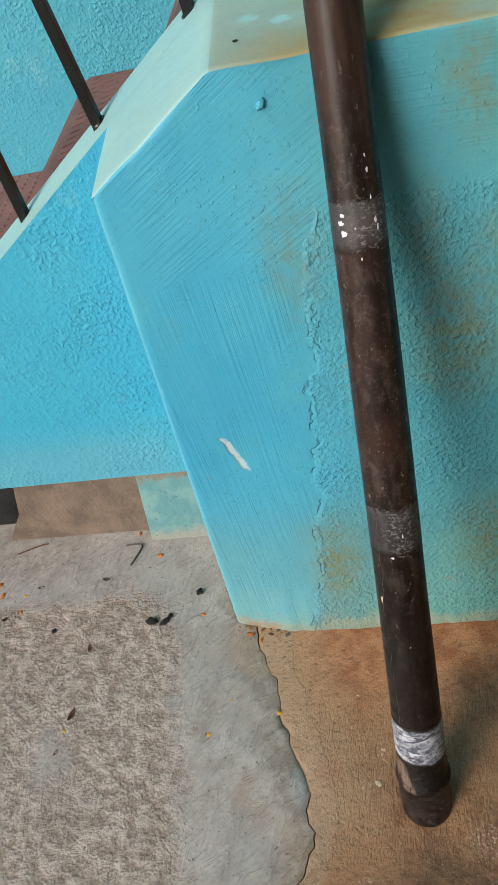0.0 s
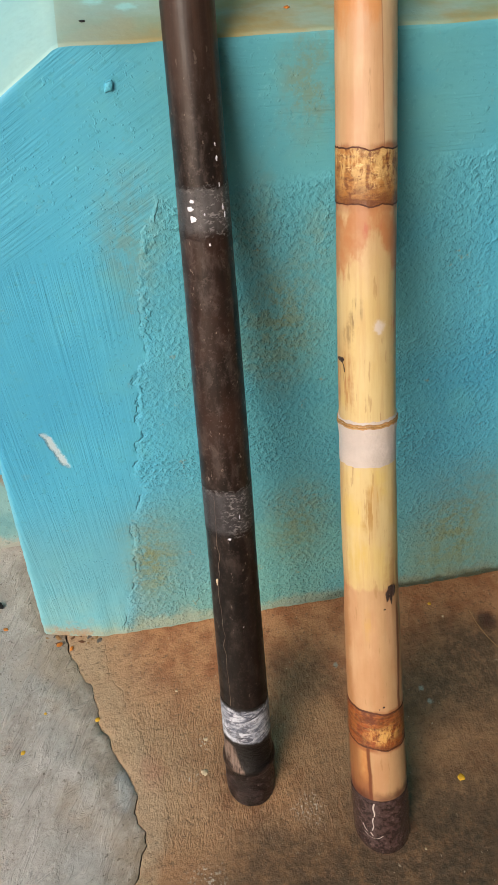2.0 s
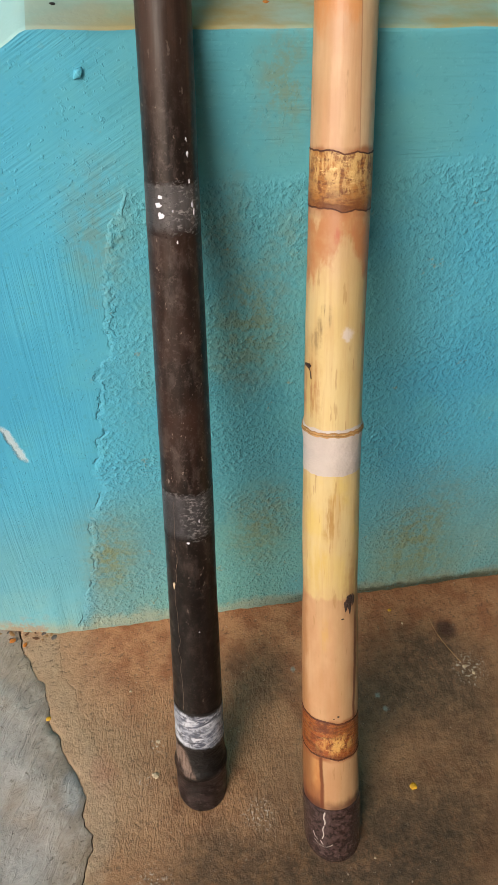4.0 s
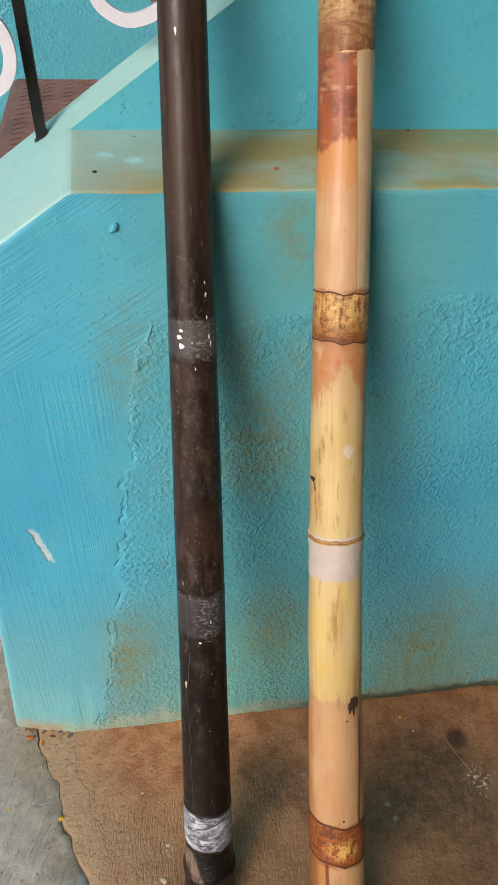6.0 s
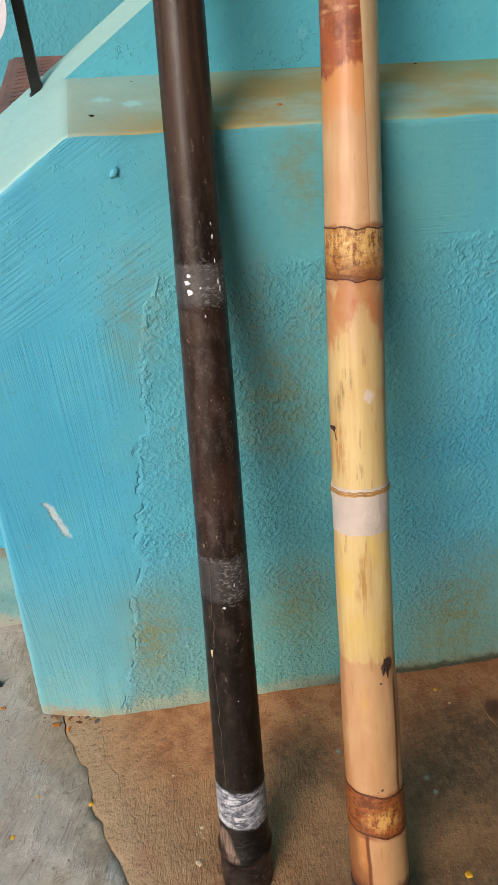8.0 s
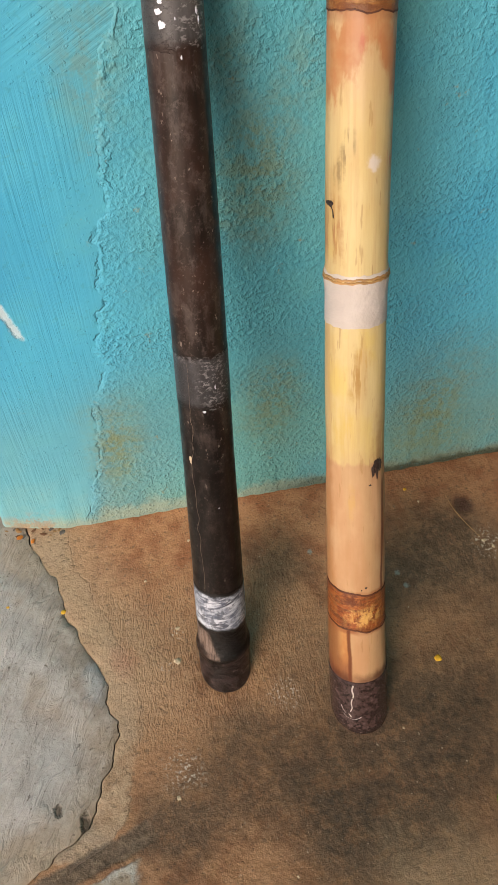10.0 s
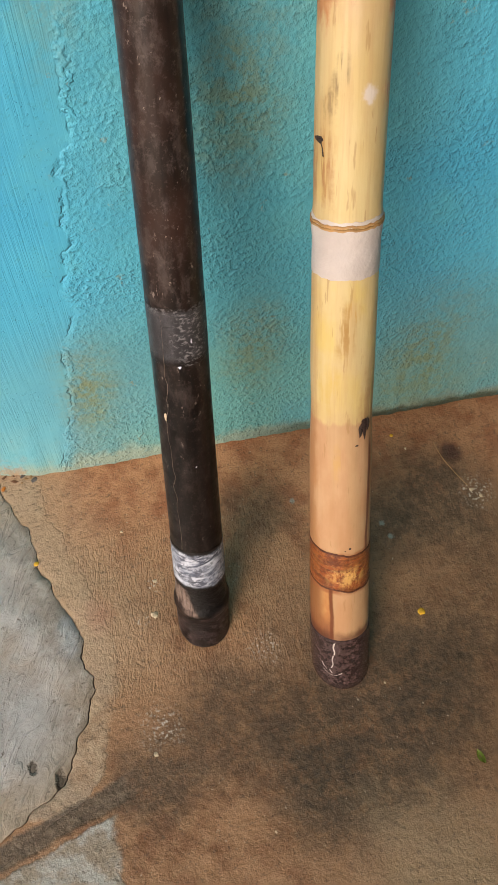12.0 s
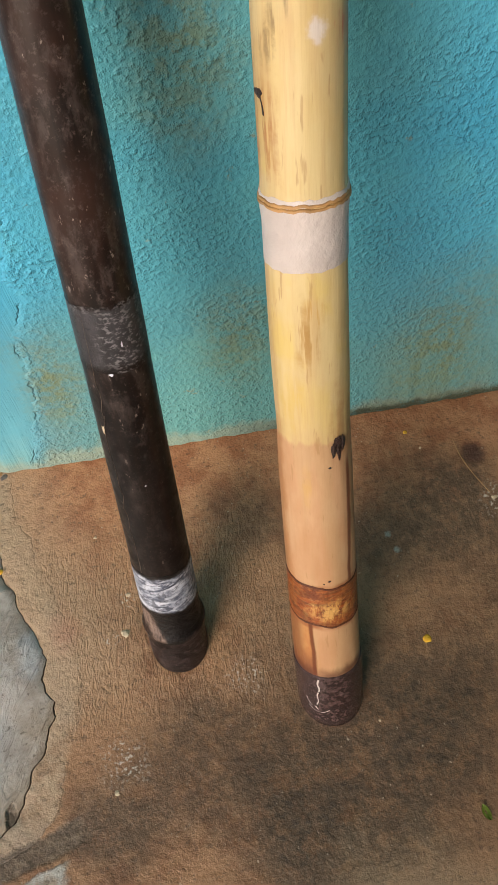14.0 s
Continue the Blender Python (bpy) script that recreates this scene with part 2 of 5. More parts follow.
def mint_paint(name, stained):
    n = Nodes(name)
    x, y, z = n.xyz()
    color = n.mix(n.step(n.noise(5, 4), 0.35, 0.65), (0.29, 0.53, 0.54), (0.335, 0.555, 0.53))
    color = n.mix(n.mul(n.step(n.noise(26, 5, 0.7), 0.55, 0.75), 0.4), color, (0.25, 0.54, 0.55))
    if stained:
        s = n.noise(7, 5, 0.6, n.stretched(0.7, 1.6, 1.6))
        amount = n.mul(n.step(s, 0.28, 0.56, 0.35, 1.0), n.step(n.add(x, n.mul(y, -1.0)), 0.16, 0.42, 0.32, 1.0))
        color = n.mix(n.mul(amount, 0.93), color, n.mix(n.step(n.noise(8, 5), 0.42, 0.58), (0.235, 0.27, 0.125), (0.325, 0.245, 0.070)))
        for sx, sy in ((0.300, 0.100), (0.342, 0.085)):
            color = n.mix(n.mul(n.spot(sx, sy, 1.32, 0.004, 0.016, (0.8, 1.2, 0.3), 0.012), 0.8), color, (0.33, 0.68, 0.68))
        color = n.mix(n.mul(n.step(n.noise(1.0, 4, 0.6, n.stretched(9, 30, 30)), 0.56, 0.68), n.mul(n.step(x, 0.3, 0.5), 0.3)), color, (0.29, 0.38, 0.27))
    else:
        color = n.mix(n.mul(n.step(n.noise(60, 4, 0.6), 0.70, 0.75), 0.8), color, (0.25, 0.22, 0.12))
        color = n.mix(n.mul(n.step(n.noise(9, 4), 0.5, 0.7), 0.5), color, (0.37, 0.545, 0.50))
    return n.finish(color, 0.5, n.add(n.noise(22, 4, 0.55), n.mul(n.noise(160, 3), 0.08)), 0.0016)


# the ragged seam between the two floors, as (x, y)
CRACK = [(0.020, 0.20), (0.022, 0.02), (0.052, -0.028), (0.074, -0.10), (0.110, -0.175), (0.117, -0.25), (0.155, -0.337), (0.170, -0.385), (0.185, -0.455), (0.190, -0.505),
         (0.160, -0.571), (0.133, -0.632), (0.087, -0.685), (0.010, -0.722), (-0.12, -0.80), (-0.20, -1.0), (-0.24, -1.6), (-0.3, -4.0)]
SEAM = [(y, x) for x, y in CRACK if -0.75 < y < 0.25]


def cement_brown():
    """Worn brown cement, raked while wet, with a paler mortar seam and dark damp patches, some painted shade."""
    n = Nodes("brown_cement")
    x, y, z = n.xyz()
    mid, fine, clump = n.noise(16, 6, 0.7), n.noise(62, 6, 0.75), n.noise(30, 6, 0.75)
    color = n.mix(n.step(mid, 0.38, 0.62), (0.205, 0.094, 0.040), (0.335, 0.182, 0.087))
    color = n.mix(n.mul(n.step(n.noise(4.5, 4), 0.44, 0.58), 0.7), color, (0.34, 0.185, 0.090))
    rim = n.step(n.add(y, n.centred(7, 5, 0.55, 0.30)), -0.36, -0.10)
    color = n.mix(n.mul(rim, 0.85), color, n.mix(n.step(mid, 0.40, 0.60), (0.34, 0.130, 0.054), (0.50, 0.245, 0.115)))
    far = n.step(n.add(x, n.centred(5, 4, 0.55, 0.5)), 0.62, 0.95)
    color = n.mix(n.mul(far, 0.30), color, (0.145, 0.074, 0.033))
    # dark damp patches; those behind the pole feet also paint in the poles' shadows
    for sx, sy, r0, r1, k in ((0.58, -0.21, 0.02, 0.13, 0.75), (0.68, -0.68, 0.13, 0.30, 1.0), (0.28, -0.69, 0.03, 0.12, 0.9), (0.96, -0.27, 0.06, 0.22, 0.95), (0.44, -0.62, 0.05, 0.17, 0.85),
                              (0.90, -0.58, 0.02, 0.22, 0.8), (0.80, -0.31, 0.02, 0.12, 0.8), (0.58, -0.79, 0.03, 0.16, 0.8), (0.63, -0.44, 0.02, 0.15, 0.45), (0.90, -0.80, 0.01, 0.12, 0.5)):
        s = n.spot(sx, sy, 0, r0, r1, (1, 1, 0.2), r1 * 0.55)
        color = n.mix(n.mul(n.mul(s, k * 0.9), n.step(clump, 0.38, 0.54, 0.55, 1.0)), color, n.mix(n.step(fine, 0.40, 0.60), (0.040, 0.028, 0.015), (0.092, 0.060, 0.032)))
    color = n.mix(n.mul(n.spot(0.72, -0.97, 0, 0.05, 0.22, (1, 1, 0.2), 0.1), 0.7), color, (0.33, 0.235, 0.135))
    # mortar beside the seam
    off = n.math("SUBTRACT", x, n.curve(y, SEAM, -0.75, 0.25, -0.3, 0.3))
    width = n.curve(y, [(-0.75, 0.075), (-0.66, 0.075), (-0.58, 0.042), (-0.46, 0.055), (-0.30, 0.07), (-0.14, 0.055), (-0.05, 0.085), (0.25, 0.08)], -0.75, 0.25, 0.0, 0.2)
    edge = n.math("SUBTRACT", n.add(off, n.centred(17, 5, 0.65, 0.05)), width)
    sharp = n.step(y, -0.62, -0.56, 1.0, 0.0)
    mortar = n.mul(n.mix(sharp, n.step(edge, -0.02, 0.012, 1.0, 0.0), n.step(edge, -0.004, 0.004, 1.0, 0.0)), n.step(n.add(y, n.centred(20, 4, 0.6, 0.05)), -0.715, -0.700))
    pale = n.mix(n.step(clump, 0.40, 0.60), (0.33, 0.215, 0.125), (0.46, 0.335, 0.21))
    pale = n.mix(n.mul(n.step(n.noise(6, 3), 0.45, 0.6), 0.6), pale, (0.35, 0.275, 0.195))
    color = n.mix(n.mul(mortar, 0.88), color, pale)
    color = n.mix(n.mul(n.step(edge, 0.0, 0.14, 1.0, 0.0), n.mul(n.step(y, -0.56, -0.44), 0.60)), color, (0.45, 0.295, 0.170))
    line = n.mul(n.step(n.math("ABSOLUTE", edge), 0.0, 0.0035, 1.0, 0.0), n.step(n.noise(13, 3), 0.40, 0.52))
    # a dark channel below the mortar and a grey patch beyond it
    ramp = n.add(n.add(y, n.mul(x, -0.28)), n.centred(15, 5, 0.68, 0.030))
    channel = n.mul(n.band(ramp, -0.770, -0.731, 0.005), n.step(n.add(x, n.centred(11, 3, 0.5, 0.06)), 0.19, 0.25, 1.0, 0.0))
    color = n.mix(n.mul(channel, 0.88), color, n.mix(n.step(fine, 0.40, 0.60), (0.062, 0.046, 0.028), (0.155, 0.112, 0.070)))
    patch = n.mul(n.step(ramp, -0.785, -0.779, 1.0, 0.0), n.step(n.add(x, n.centred(18, 4, 0.6, 0.06)), 0.185, 0.200, 1.0, 0.0))
    patch = n.mul(patch, n.step(n.add(y, n.centred(6, 4, 0.6, 0.1)), -1.02, -0.98))
    color = n.mix(n.mul(patch, 0.92), color, n.mix(n.step(n.noise(20, 5, 0.6), 0.40, 0.60), (0.29, 0.235, 0.165), (0.41, 0.395, 0.345)))
    # stray marks
    color = n.mix(n.mul(n.spot(1.05, -0.160, 0, 0.012, 0.034, (1, 1, 0.2), 0.014), 0.9), color, (0.055, 0.020, 0.010))
    for sx, sy in ((0.835, -0.297), (0.66, -0.205), (0.845, -0.33)):
        color = n.mix(n.mul(n.spot(sx, sy, 0, 0.002, 0.009, (1, 1, 0.2), 0.007), 0.7), color, (0.26, 0.34, 0.31))
    for sx, sy, r in ((0.33, -0.33, 0.022), (0.30, -0.40, 0.018), (1.07, -0.27, 0.05), (0.30, -0.60, 0.05), (0.52, -0.50, 0.04)):
        color = n.mix(n.mul(n.mul(n.spot(sx, sy, 0, r * 0.3, r, (1, 1, 0.2), r * 0.8), n.step(n.noise(170, 3), 0.55, 0.62)), 0.85), color, (0.55, 0.49, 0.40))
    color = n.mix(n.mul(n.spot(0.22, -0.37, 0, 0.01, 0.06, (1.6, 1, 0.2), 0.04), 0.35), color, (0.40, 0.13, 0.08))
    color = n.mix(n.mul(n.step(n.noise(120, 3, 0.7), 0.655, 0.70), n.step(n.noise(5, 3), 0.42, 0.58, 0.1, 0.8)), color, (0.52, 0.43, 0.31))
    color = n.mix(n.mul(n.step(n.noise(95, 4, 0.7), 0.36, 0.44, 1.0, 0.0), 0.55), color, (0.070, 0.043, 0.023))
    color = n.mix(n.mul(line, 0.25), color, (0.10, 0.07, 0.045))
    # raked ridges, short and wavy
    rake = n.noise(1.0, 3, 0.55, n.stretched(120, 34, 30, 0, 0, 5), 1.4)
    raked = n.mul(n.mul(n.step(n.add(y, n.centred(6, 3, 0.5, 0.16)), -0.60, -0.50), n.step(n.add(y, n.centred(6, 3, 0.5, 0.1)), -0.26, -0.16, 1.0, 0.0)), n.step(n.add(x, n.centred(6, 3, 0.5, 0.2)), 0.52, 0.70, 1.0, 0.25))
    raked = n.mul(raked, n.math("SUBTRACT", 1.0, n.mul(mortar, 0.6)))
    ridges = n.mul(n.step(rake, 0.40, 0.62), raked)
    color = n.mix(n.mul(ridges, 0.22), color, (0.50, 0.335, 0.195))
    height = n.add(n.mul(ridges, 0.27), n.add(n.mul(n.step(n.noise(48, 5, 0.7), 0.3, 0.7), 0.42), n.mul(n.noise(170, 3, 0.6), 0.12)))
    height = n.math("SUBTRACT", n.add(height, n.add(n.mul(mortar, 0.22), n.mul(patch, 0.4))), n.add(n.mul(channel, 0.5), n.mul(line, 0.18)))
    return n.finish(color, n.step(n.noise(30, 4), 0.40, 0.60, 0.40, 0.70), height, 0.0023, specular=0.5)


def concrete_grey():
    """Trowelled grey concrete, worn down to coarse pinkish grit away from the seam."""
    n = Nodes("grey_concrete")
    x, y, z = n.xyz()
    mid, fine = n.noise(11, 6, 0.65), n.noise(80, 5, 0.7)
    wob = n.add(n.centred(8, 5, 0.6, 0.20), n.centred(34, 4, 0.65, 0.07))
    gritty = n.mul(n.step(n.add(n.add(x, n.mul(y, 0.16)), wob), -0.21, -0.13, 1.0, 0.0), n.step(n.add(y, wob), 0.06, 0.12, 1.0, 0.0))
    bald = n.mul(n.spot(-0.42, -0.32, 0, 0.02, 0.10, (1.3, 0.8, 0.2), 0.07), 0.8)
    gritty = n.mul(gritty, n.math("SUBTRACT", 1.0, bald))
    smooth = n.mix(n.step(mid, 0.38, 0.62), (0.35, 0.315, 0.275), (0.48, 0.445, 0.405))
    smooth = n.mix(n.mul(n.step(n.noise(3.6, 4), 0.45, 0.60), 0.6), smooth, (0.38, 0.375, 0.35))
    smooth = n.mix(n.mul(n.step(n.noise(26, 5, 0.7), 0.56, 0.68), 0.4), smooth, (0.56, 0.52, 0.47))
    clots = n.noise(32, 6, 0.68)
    grit = n.mix(n.step(clots, 0.40, 0.58), (0.37, 0.28, 0.215), (0.63, 0.535, 0.455))
    grit = n.mix(n.mul(n.step(n.noise(7, 5, 0.65), 0.46, 0.58), 0.4), grit, (0.34, 0.265, 0.205))
    grit = n.mix(n.mul(n.step(n.noise(110, 4, 0.7), 0.60, 0.68), 0.4), grit, (0.16, 0.11, 0.075))
    color = n.mix(gritty, smooth, n.mix(0.88, smooth, grit))
    # dirt and tan stains along the seam
    off = n.math("SUBTRACT", n.curve(y, SEAM, -0.75, 0.25, -0.3, 0.3), x)
    ragged = n.add(off, n.centred(10, 5, 0.65, 0.13))
    color = n.mix(n.mul(n.step(ragged, 0.0, 0.11, 1.0, 0.0), 0.62), color, n.mix(n.step(n.noise(22, 5, 0.7), 0.42, 0.58), (0.20, 0.155, 0.105), (0.345, 0.285, 0.215)))
    color = n.mix(n.mul(n.step(n.add(off, n.centred(30, 4, 0.7, 0.03)), 0.002, 0.016, 1.0, 0.0), 0.45), color, (0.19, 0.135, 0.085))
    tan = n.mul(n.step(n.noise(5, 4), 0.50, 0.64), n.step(x, -0.2, 0.0))
    color = n.mix(n.mul(tan, 0.5), color, (0.33, 0.25, 0.165))
    low = n.step(n.add(n.add(y, n.mul(x, -0.3)), n.centred(9, 4, 0.6, 0.1)), -0.70, -0.60, 1.0, 0.0)
    low = n.mul(low, n.step(n.add(x, n.centred(5, 4, 0.6, 0.2)), -0.5, -0.2))
    color = n.mix(n.mul(low, 0.5), color, (0.36, 0.275, 0.18))
    color = n.mix(n.mul(n.spot(0.16, -0.40, 0, 0.01, 0.05, (1.5, 0.8, 0.2), 0.03), 0.5), color, (0.37, 0.41, 0.43))
    holes = n.math("MAXIMUM", n.spot(0.112, -0.655, 0, 0.006, 0.020, (1.6, 0.7, 0.2), 0.010), n.spot(0.066, -0.621, 0, 0.004, 0.012, (1.2, 0.8, 0.2), 0.008))
    color = n.mix(n.mul(holes, 0.85), color, (0.085, 0.062, 0.042))
    color = n.mix(n.mul(n.step(n.noise(100, 3, 0.7), 0.32, 0.37, 1.0, 0.0), 0.7), color, (0.10, 0.078, 0.055))
    trowel = n.noise(1.0, 4, 0.6, n.stretched(46, 13, 20, 0, 0, 35), 0.8)
    flat = n.add(n.mul(n.step(trowel, 0.42, 0.66), 0.25), n.add(n.mul(mid, 0.7), n.mul(fine, 0.12)))
    height = n.mix(gritty, flat, n.add(n.mul(n.step(clots, 0.34, 0.66), 0.85), n.mul(n.noise(150, 4, 0.7), 0.30)))
    height = n.math("SUBTRACT", height, n.mul(holes, 1.2))
    return n.finish(color, 0.72, height, 0.0055, specular=0.3)


def plain(name, color, rough=0.5, grain=60.0, depth=0.0006, vary=0.25, metal=0.0, coat=0.0):
    """A simple painted or moulded surface with mottling and fine relief."""
    n = Nodes(name)
    dark = tuple(c * (1 - vary) for c in color)
    c = n.mix(n.step(n.noise(grain * 0.25, 5, 0.6), 0.35, 0.65), dark, color)
    c = n.mix(n.mul(n.step(n.noise(grain, 4, 0.7), 0.62, 0.72), vary), c, tuple(min(1.0, k * 1.25 + 0.02) for k in color))
    return n.finish(c, rough, n.noise(grain * 2, 4, 0.6), depth, metal, coat)


def stained_cane(n, z):
    """The dark stain of the black pole: brown where thin, nearly black low down; the top's brown includes its sheen."""
    long = n.noise(1.0, 4, 0.6, n.stretched(70, 70, 4))
    color = n.mix(n.step(long, 0.36, 0.64), (0.0065, 0.0045, 0.0038), (0.018, 0.0105, 0.0082))
    brown = n.mul(n.band(z, 0.82, 1.14, 0.12), n.step(n.noise(7, 4), 0.38, 0.60))
    color = n.mix(n.mul(brown, 0.7), color, (0.052, 0.024, 0.017))
    # browner top: part stain, part the brown sheen painted into the colour
    color = n.mix(n.mul(n.step(z, 1.18, 1.4), 0.8), color, n.mix(n.step(long, 0.4, 0.6), (0.032, 0.0175, 0.0125), (0.060, 0.034, 0.025)))
    return n.mix(n.mul(n.step(n.add(z, n.centred(9, 3, 0.5, 0.1)), 0.58, 0.72, 1.0, 0.0), 0.75), color, (0.0048, 0.0036, 0.0034))


def black_shaft():
    """Dark stained cane: smooth sheen, dusty smudges, fine pale nicks."""
    n = Nodes("black_stained_cane")
    x, y, z = n.xyz()
    color = stained_cane(n, z)
    upper = n.mul(n.step(z, 1.2, 1.4, 1.0, 0.25), n.step(z, 0.5, 0.75, 0.4, 1.0))
    dust = n.mul(n.step(n.noise(1.0, 6, 0.75, n.stretched(60, 60, 26)), 0.47, 0.64), upper)
    color = n.mix(n.mul(dust, 0.50), color, (0.085, 0.062, 0.054))
    color = n.mix(n.mul(n.mul(n.step(n.noise(130, 5, 0.75), 0.53, 0.66), upper), 0.55), color, (0.095, 0.068, 0.058))
    nicks = n.step(n.noise(1.0, 3, 0.6, n.stretched(140, 140, 70)), 0.66, 0.71)
    color = n.mix(n.mul(nicks, n.mul(upper, 0.75)), color, (0.25, 0.20, 0.17))
    rough = n.step(n.add(n.noise(40, 5, 0.7), n.mul(dust, 0.2)), 0.35, 0.75, 0.30, 0.52)
    return n.finish(color, rough, n.add(n.noise(1.0, 4, 0.6, n.stretched(60, 60, 5)), n.mul(n.noise(160, 3, 0.6), 0.2)), 0.0004, specular=0.27)


def grey_tape(name, low, high, haze):
    """A clear grey band on the stained shaft, rubbed off raggedly at its rims, with torn white flecks."""
    n = Nodes(name)
    x, y, z = n.xyz()
    c = stained_cane(n, z)
    ragged = n.add(z, n.add(n.centred(1.0, 4, 0.7, 0.020, n.stretched(70, 70, 8)), n.centred(160, 3, 0.6, 0.006)))
    on = n.mul(n.step(ragged, low + 0.002, low + 0.018), n.step(ragged, high - 0.007, high - 0.002, 1.0, 0.0))
    film = n.mix(n.step(n.noise(1.0, 5, 0.7, n.stretched(40, 40, 12)), 0.36, 0.64), tuple(k * 0.5 for k in haze), haze)
    c = n.mix(n.mul(on, 0.9), c, film)
    torn = n.step(n.noise(1.0, 5, 0.75, n.stretched(130, 130, 230)), 0.52, 0.59)
    where = n.math("MAXIMUM", n.spot(0.010, -0.04, (low + high) / 2, 0.014, 0.036, (1, 0.1, 0.6), 0.02), n.mul(n.step(n.math("ABSOLUTE", n.math("SUBTRACT", z, high - 0.004)), 0.002, 0.010, 1.0, 0.0), 0.5))
    c = n.mix(n.mul(n.mul(torn, where), 0.6), c, (0.34, 0.32, 0.32))
    return n.finish(c, 0.42, n.add(n.noise(90, 4, 0.7), n.mul(torn, 0.4)), 0.0006, specular=0.30)


def white_wrap():
    """White paint dragged round the pole in bands, with blue-grey smears and dark gaps."""
    n = Nodes("scraped_white_wrap")
    x, y, z = n.xyz()
    rings = n.add(n.mul(n.noise(1.0, 5, 0.75, n.stretched(24, 24, 85, 0, 10, 0), 1.2), 0.7), n.mul(n.noise(55, 5, 0.75), 0.3))
    c = n.mix(n.step(rings, 0.43, 0.54), (0.038, 0.044, 0.062), (0.52, 0.545, 0.60))
    smear = n.step(n.noise(26, 5, 0.75), 0.42, 0.56)
    c = n.mix(n.mul(smear, 0.85), c, n.mix(n.step(rings, 0.44, 0.62), (0.075, 0.088, 0.125), (0.36, 0.39, 0.45)))
    gaps = n.step(n.noise(1.0, 5, 0.7, n.stretched(90, 90, 40)), 0.54, 0.62)
    c = n.mix(n.mul(gaps, 0.7), c, (0.045, 0.05, 0.066))
    rim = n.add(n.add(z, n.mul(x, 0.06)), n.centred(1.0, 4, 0.7, 0.016, n.stretched(60, 60, 10)))
    c = n.mix(n.step(rim, 0.250, 0.257), c, (0.0055, 0.0045, 0.0045))
    c = n.mix(n.step(rim, 0.164, 0.171, 1.0, 0.0), c, (0.0055, 0.0045, 0.0045))
    return n.finish(c, 0.45, rings, 0.0010)


def rattan_shaft():
    """Peeled rattan with scorched joints, yellow and pinkish stretches, stains and one pale unpeeled strip."""
    n = Nodes("peeled_rattan")
    x0, y0, z = n.xyz()
    # the pole bends: x from its own middle
    bend = n.mul(n.math("SUBTRACT", 1.0, n.math("EXPONENT", n.mul(z, -1 / 0.45))), 0.030)
    x = n.add(x0, bend)
    join = n.node("ShaderNodeCombineXYZ")
    for socket, v in zip(join.inputs, (x, y0, z)):
        n.put(socket, v)
    n.where = join.outputs[0]
    fibre = n.noise(1.0, 4, 0.6, n.stretched(95, 95, 5))
    soft = n.noise(1.0, 4, 0.6, n.stretched(16, 16, 7))
    facet = n.noise(1.0, 2, 0.5, n.stretched(30, 30, 3))
    rag = n.centred(1.0, 5, 0.65, 0.14, n.stretched(34, 34, 14))
    zz = n.add(z, rag)
    cream = n.mix(n.step(soft, 0.36, 0.64), (0.48, 0.305, 0.150), (0.54, 0.385, 0.205))
    yellow = n.mix(n.step(soft, 0.36, 0.64), (0.53, 0.385, 0.160), (0.57, 0.445, 0.215))
    pink = n.mix(n.step(soft, 0.36, 0.64), (0.43, 0.235, 0.115), (0.50, 0.305, 0.165))
    color = n.mix(n.band(zz, 0.58, 1.12, 0.05), cream, yellow)
    color = n.mix(n.mul(n.step(n.noise(1.0, 4, 0.55, n.stretched(14, 14, 8)), 0.54, 0.66), n.mul(n.band(zz, 0.62, 0.98, 0.05), 0.65)), color, (0.58, 0.43, 0.125))
    color = n.mix(n.step(n.add(z, n.mul(rag, 0.35)), 0.588, 0.598, 1.0, 0.0), color, pink)
    color = n.mix(n.step(zz, 1.19, 1.23), color, n.mix(n.step(soft, 0.36, 0.64), (0.49, 0.275, 0.145), (0.56, 0.36, 0.205)))
    color = n.mix(n.mul(n.step(fibre, 0.48, 0.66), 0.26), color, (0.40, 0.22, 0.09))
    color = n.mix(n.mul(n.step(facet, 0.48, 0.60), 0.28), color, (0.42, 0.30, 0.15))
    color = n.mix(n.mul(n.step(n.noise(1.0, 3, 0.6, n.stretched(130, 130, 16)), 0.63, 0.70), 0.5), color, (0.30, 0.16, 0.06))
    # scorching round the joints
    strip_at = n.add(n.mul(z, -0.02), 0.038)
    off = n.math("SUBTRACT", n.add(x, n.mul(rag, 0.02)), strip_at)
    face = n.step(off, -0.001, 0.001, 1.0, 0.0)
    color = n.mix(n.mul(n.band(zz, 1.425, 1.52, 0.02), n.mul(face, 0.75)), color, (0.50, 0.20, 0.055))
    burn = n.add(n.band(n.add(z, n.mul(rag, 0.55)), 1.478, 1.600, 0.005), n.step(zz, 1.700, 1.712))
    patchy = n.step(n.noise(1.0, 4, 0.6, n.stretched(24, 24, 44)), 0.34, 0.46, 0.55, 1.0)
    color = n.mix(n.mul(n.mul(burn, patchy), n.step(off, -0.001, 0.001, 1.0, 0.06)), color, n.mix(n.step(n.noise(24, 5, 0.7), 0.40, 0.60), (0.165, 0.040, 0.016), (0.30, 0.082, 0.028)))
    for e, k in ((1.593, 0.9), (1.548, 0.6)):
        cut = n.mul(n.mul(n.band(n.add(z, n.mul(rag, 0.05)), e - 0.0022, e + 0.0022, 0.0012), face), n.step(n.noise(22, 2), 0.44, 0.50))
        color = n.mix(n.mul(cut, k), color, (0.56, 0.36, 0.18))
    arch = n.add(zz, n.mul(n.math("ABSOLUTE", n.add(x, 0.006)), 1.5))
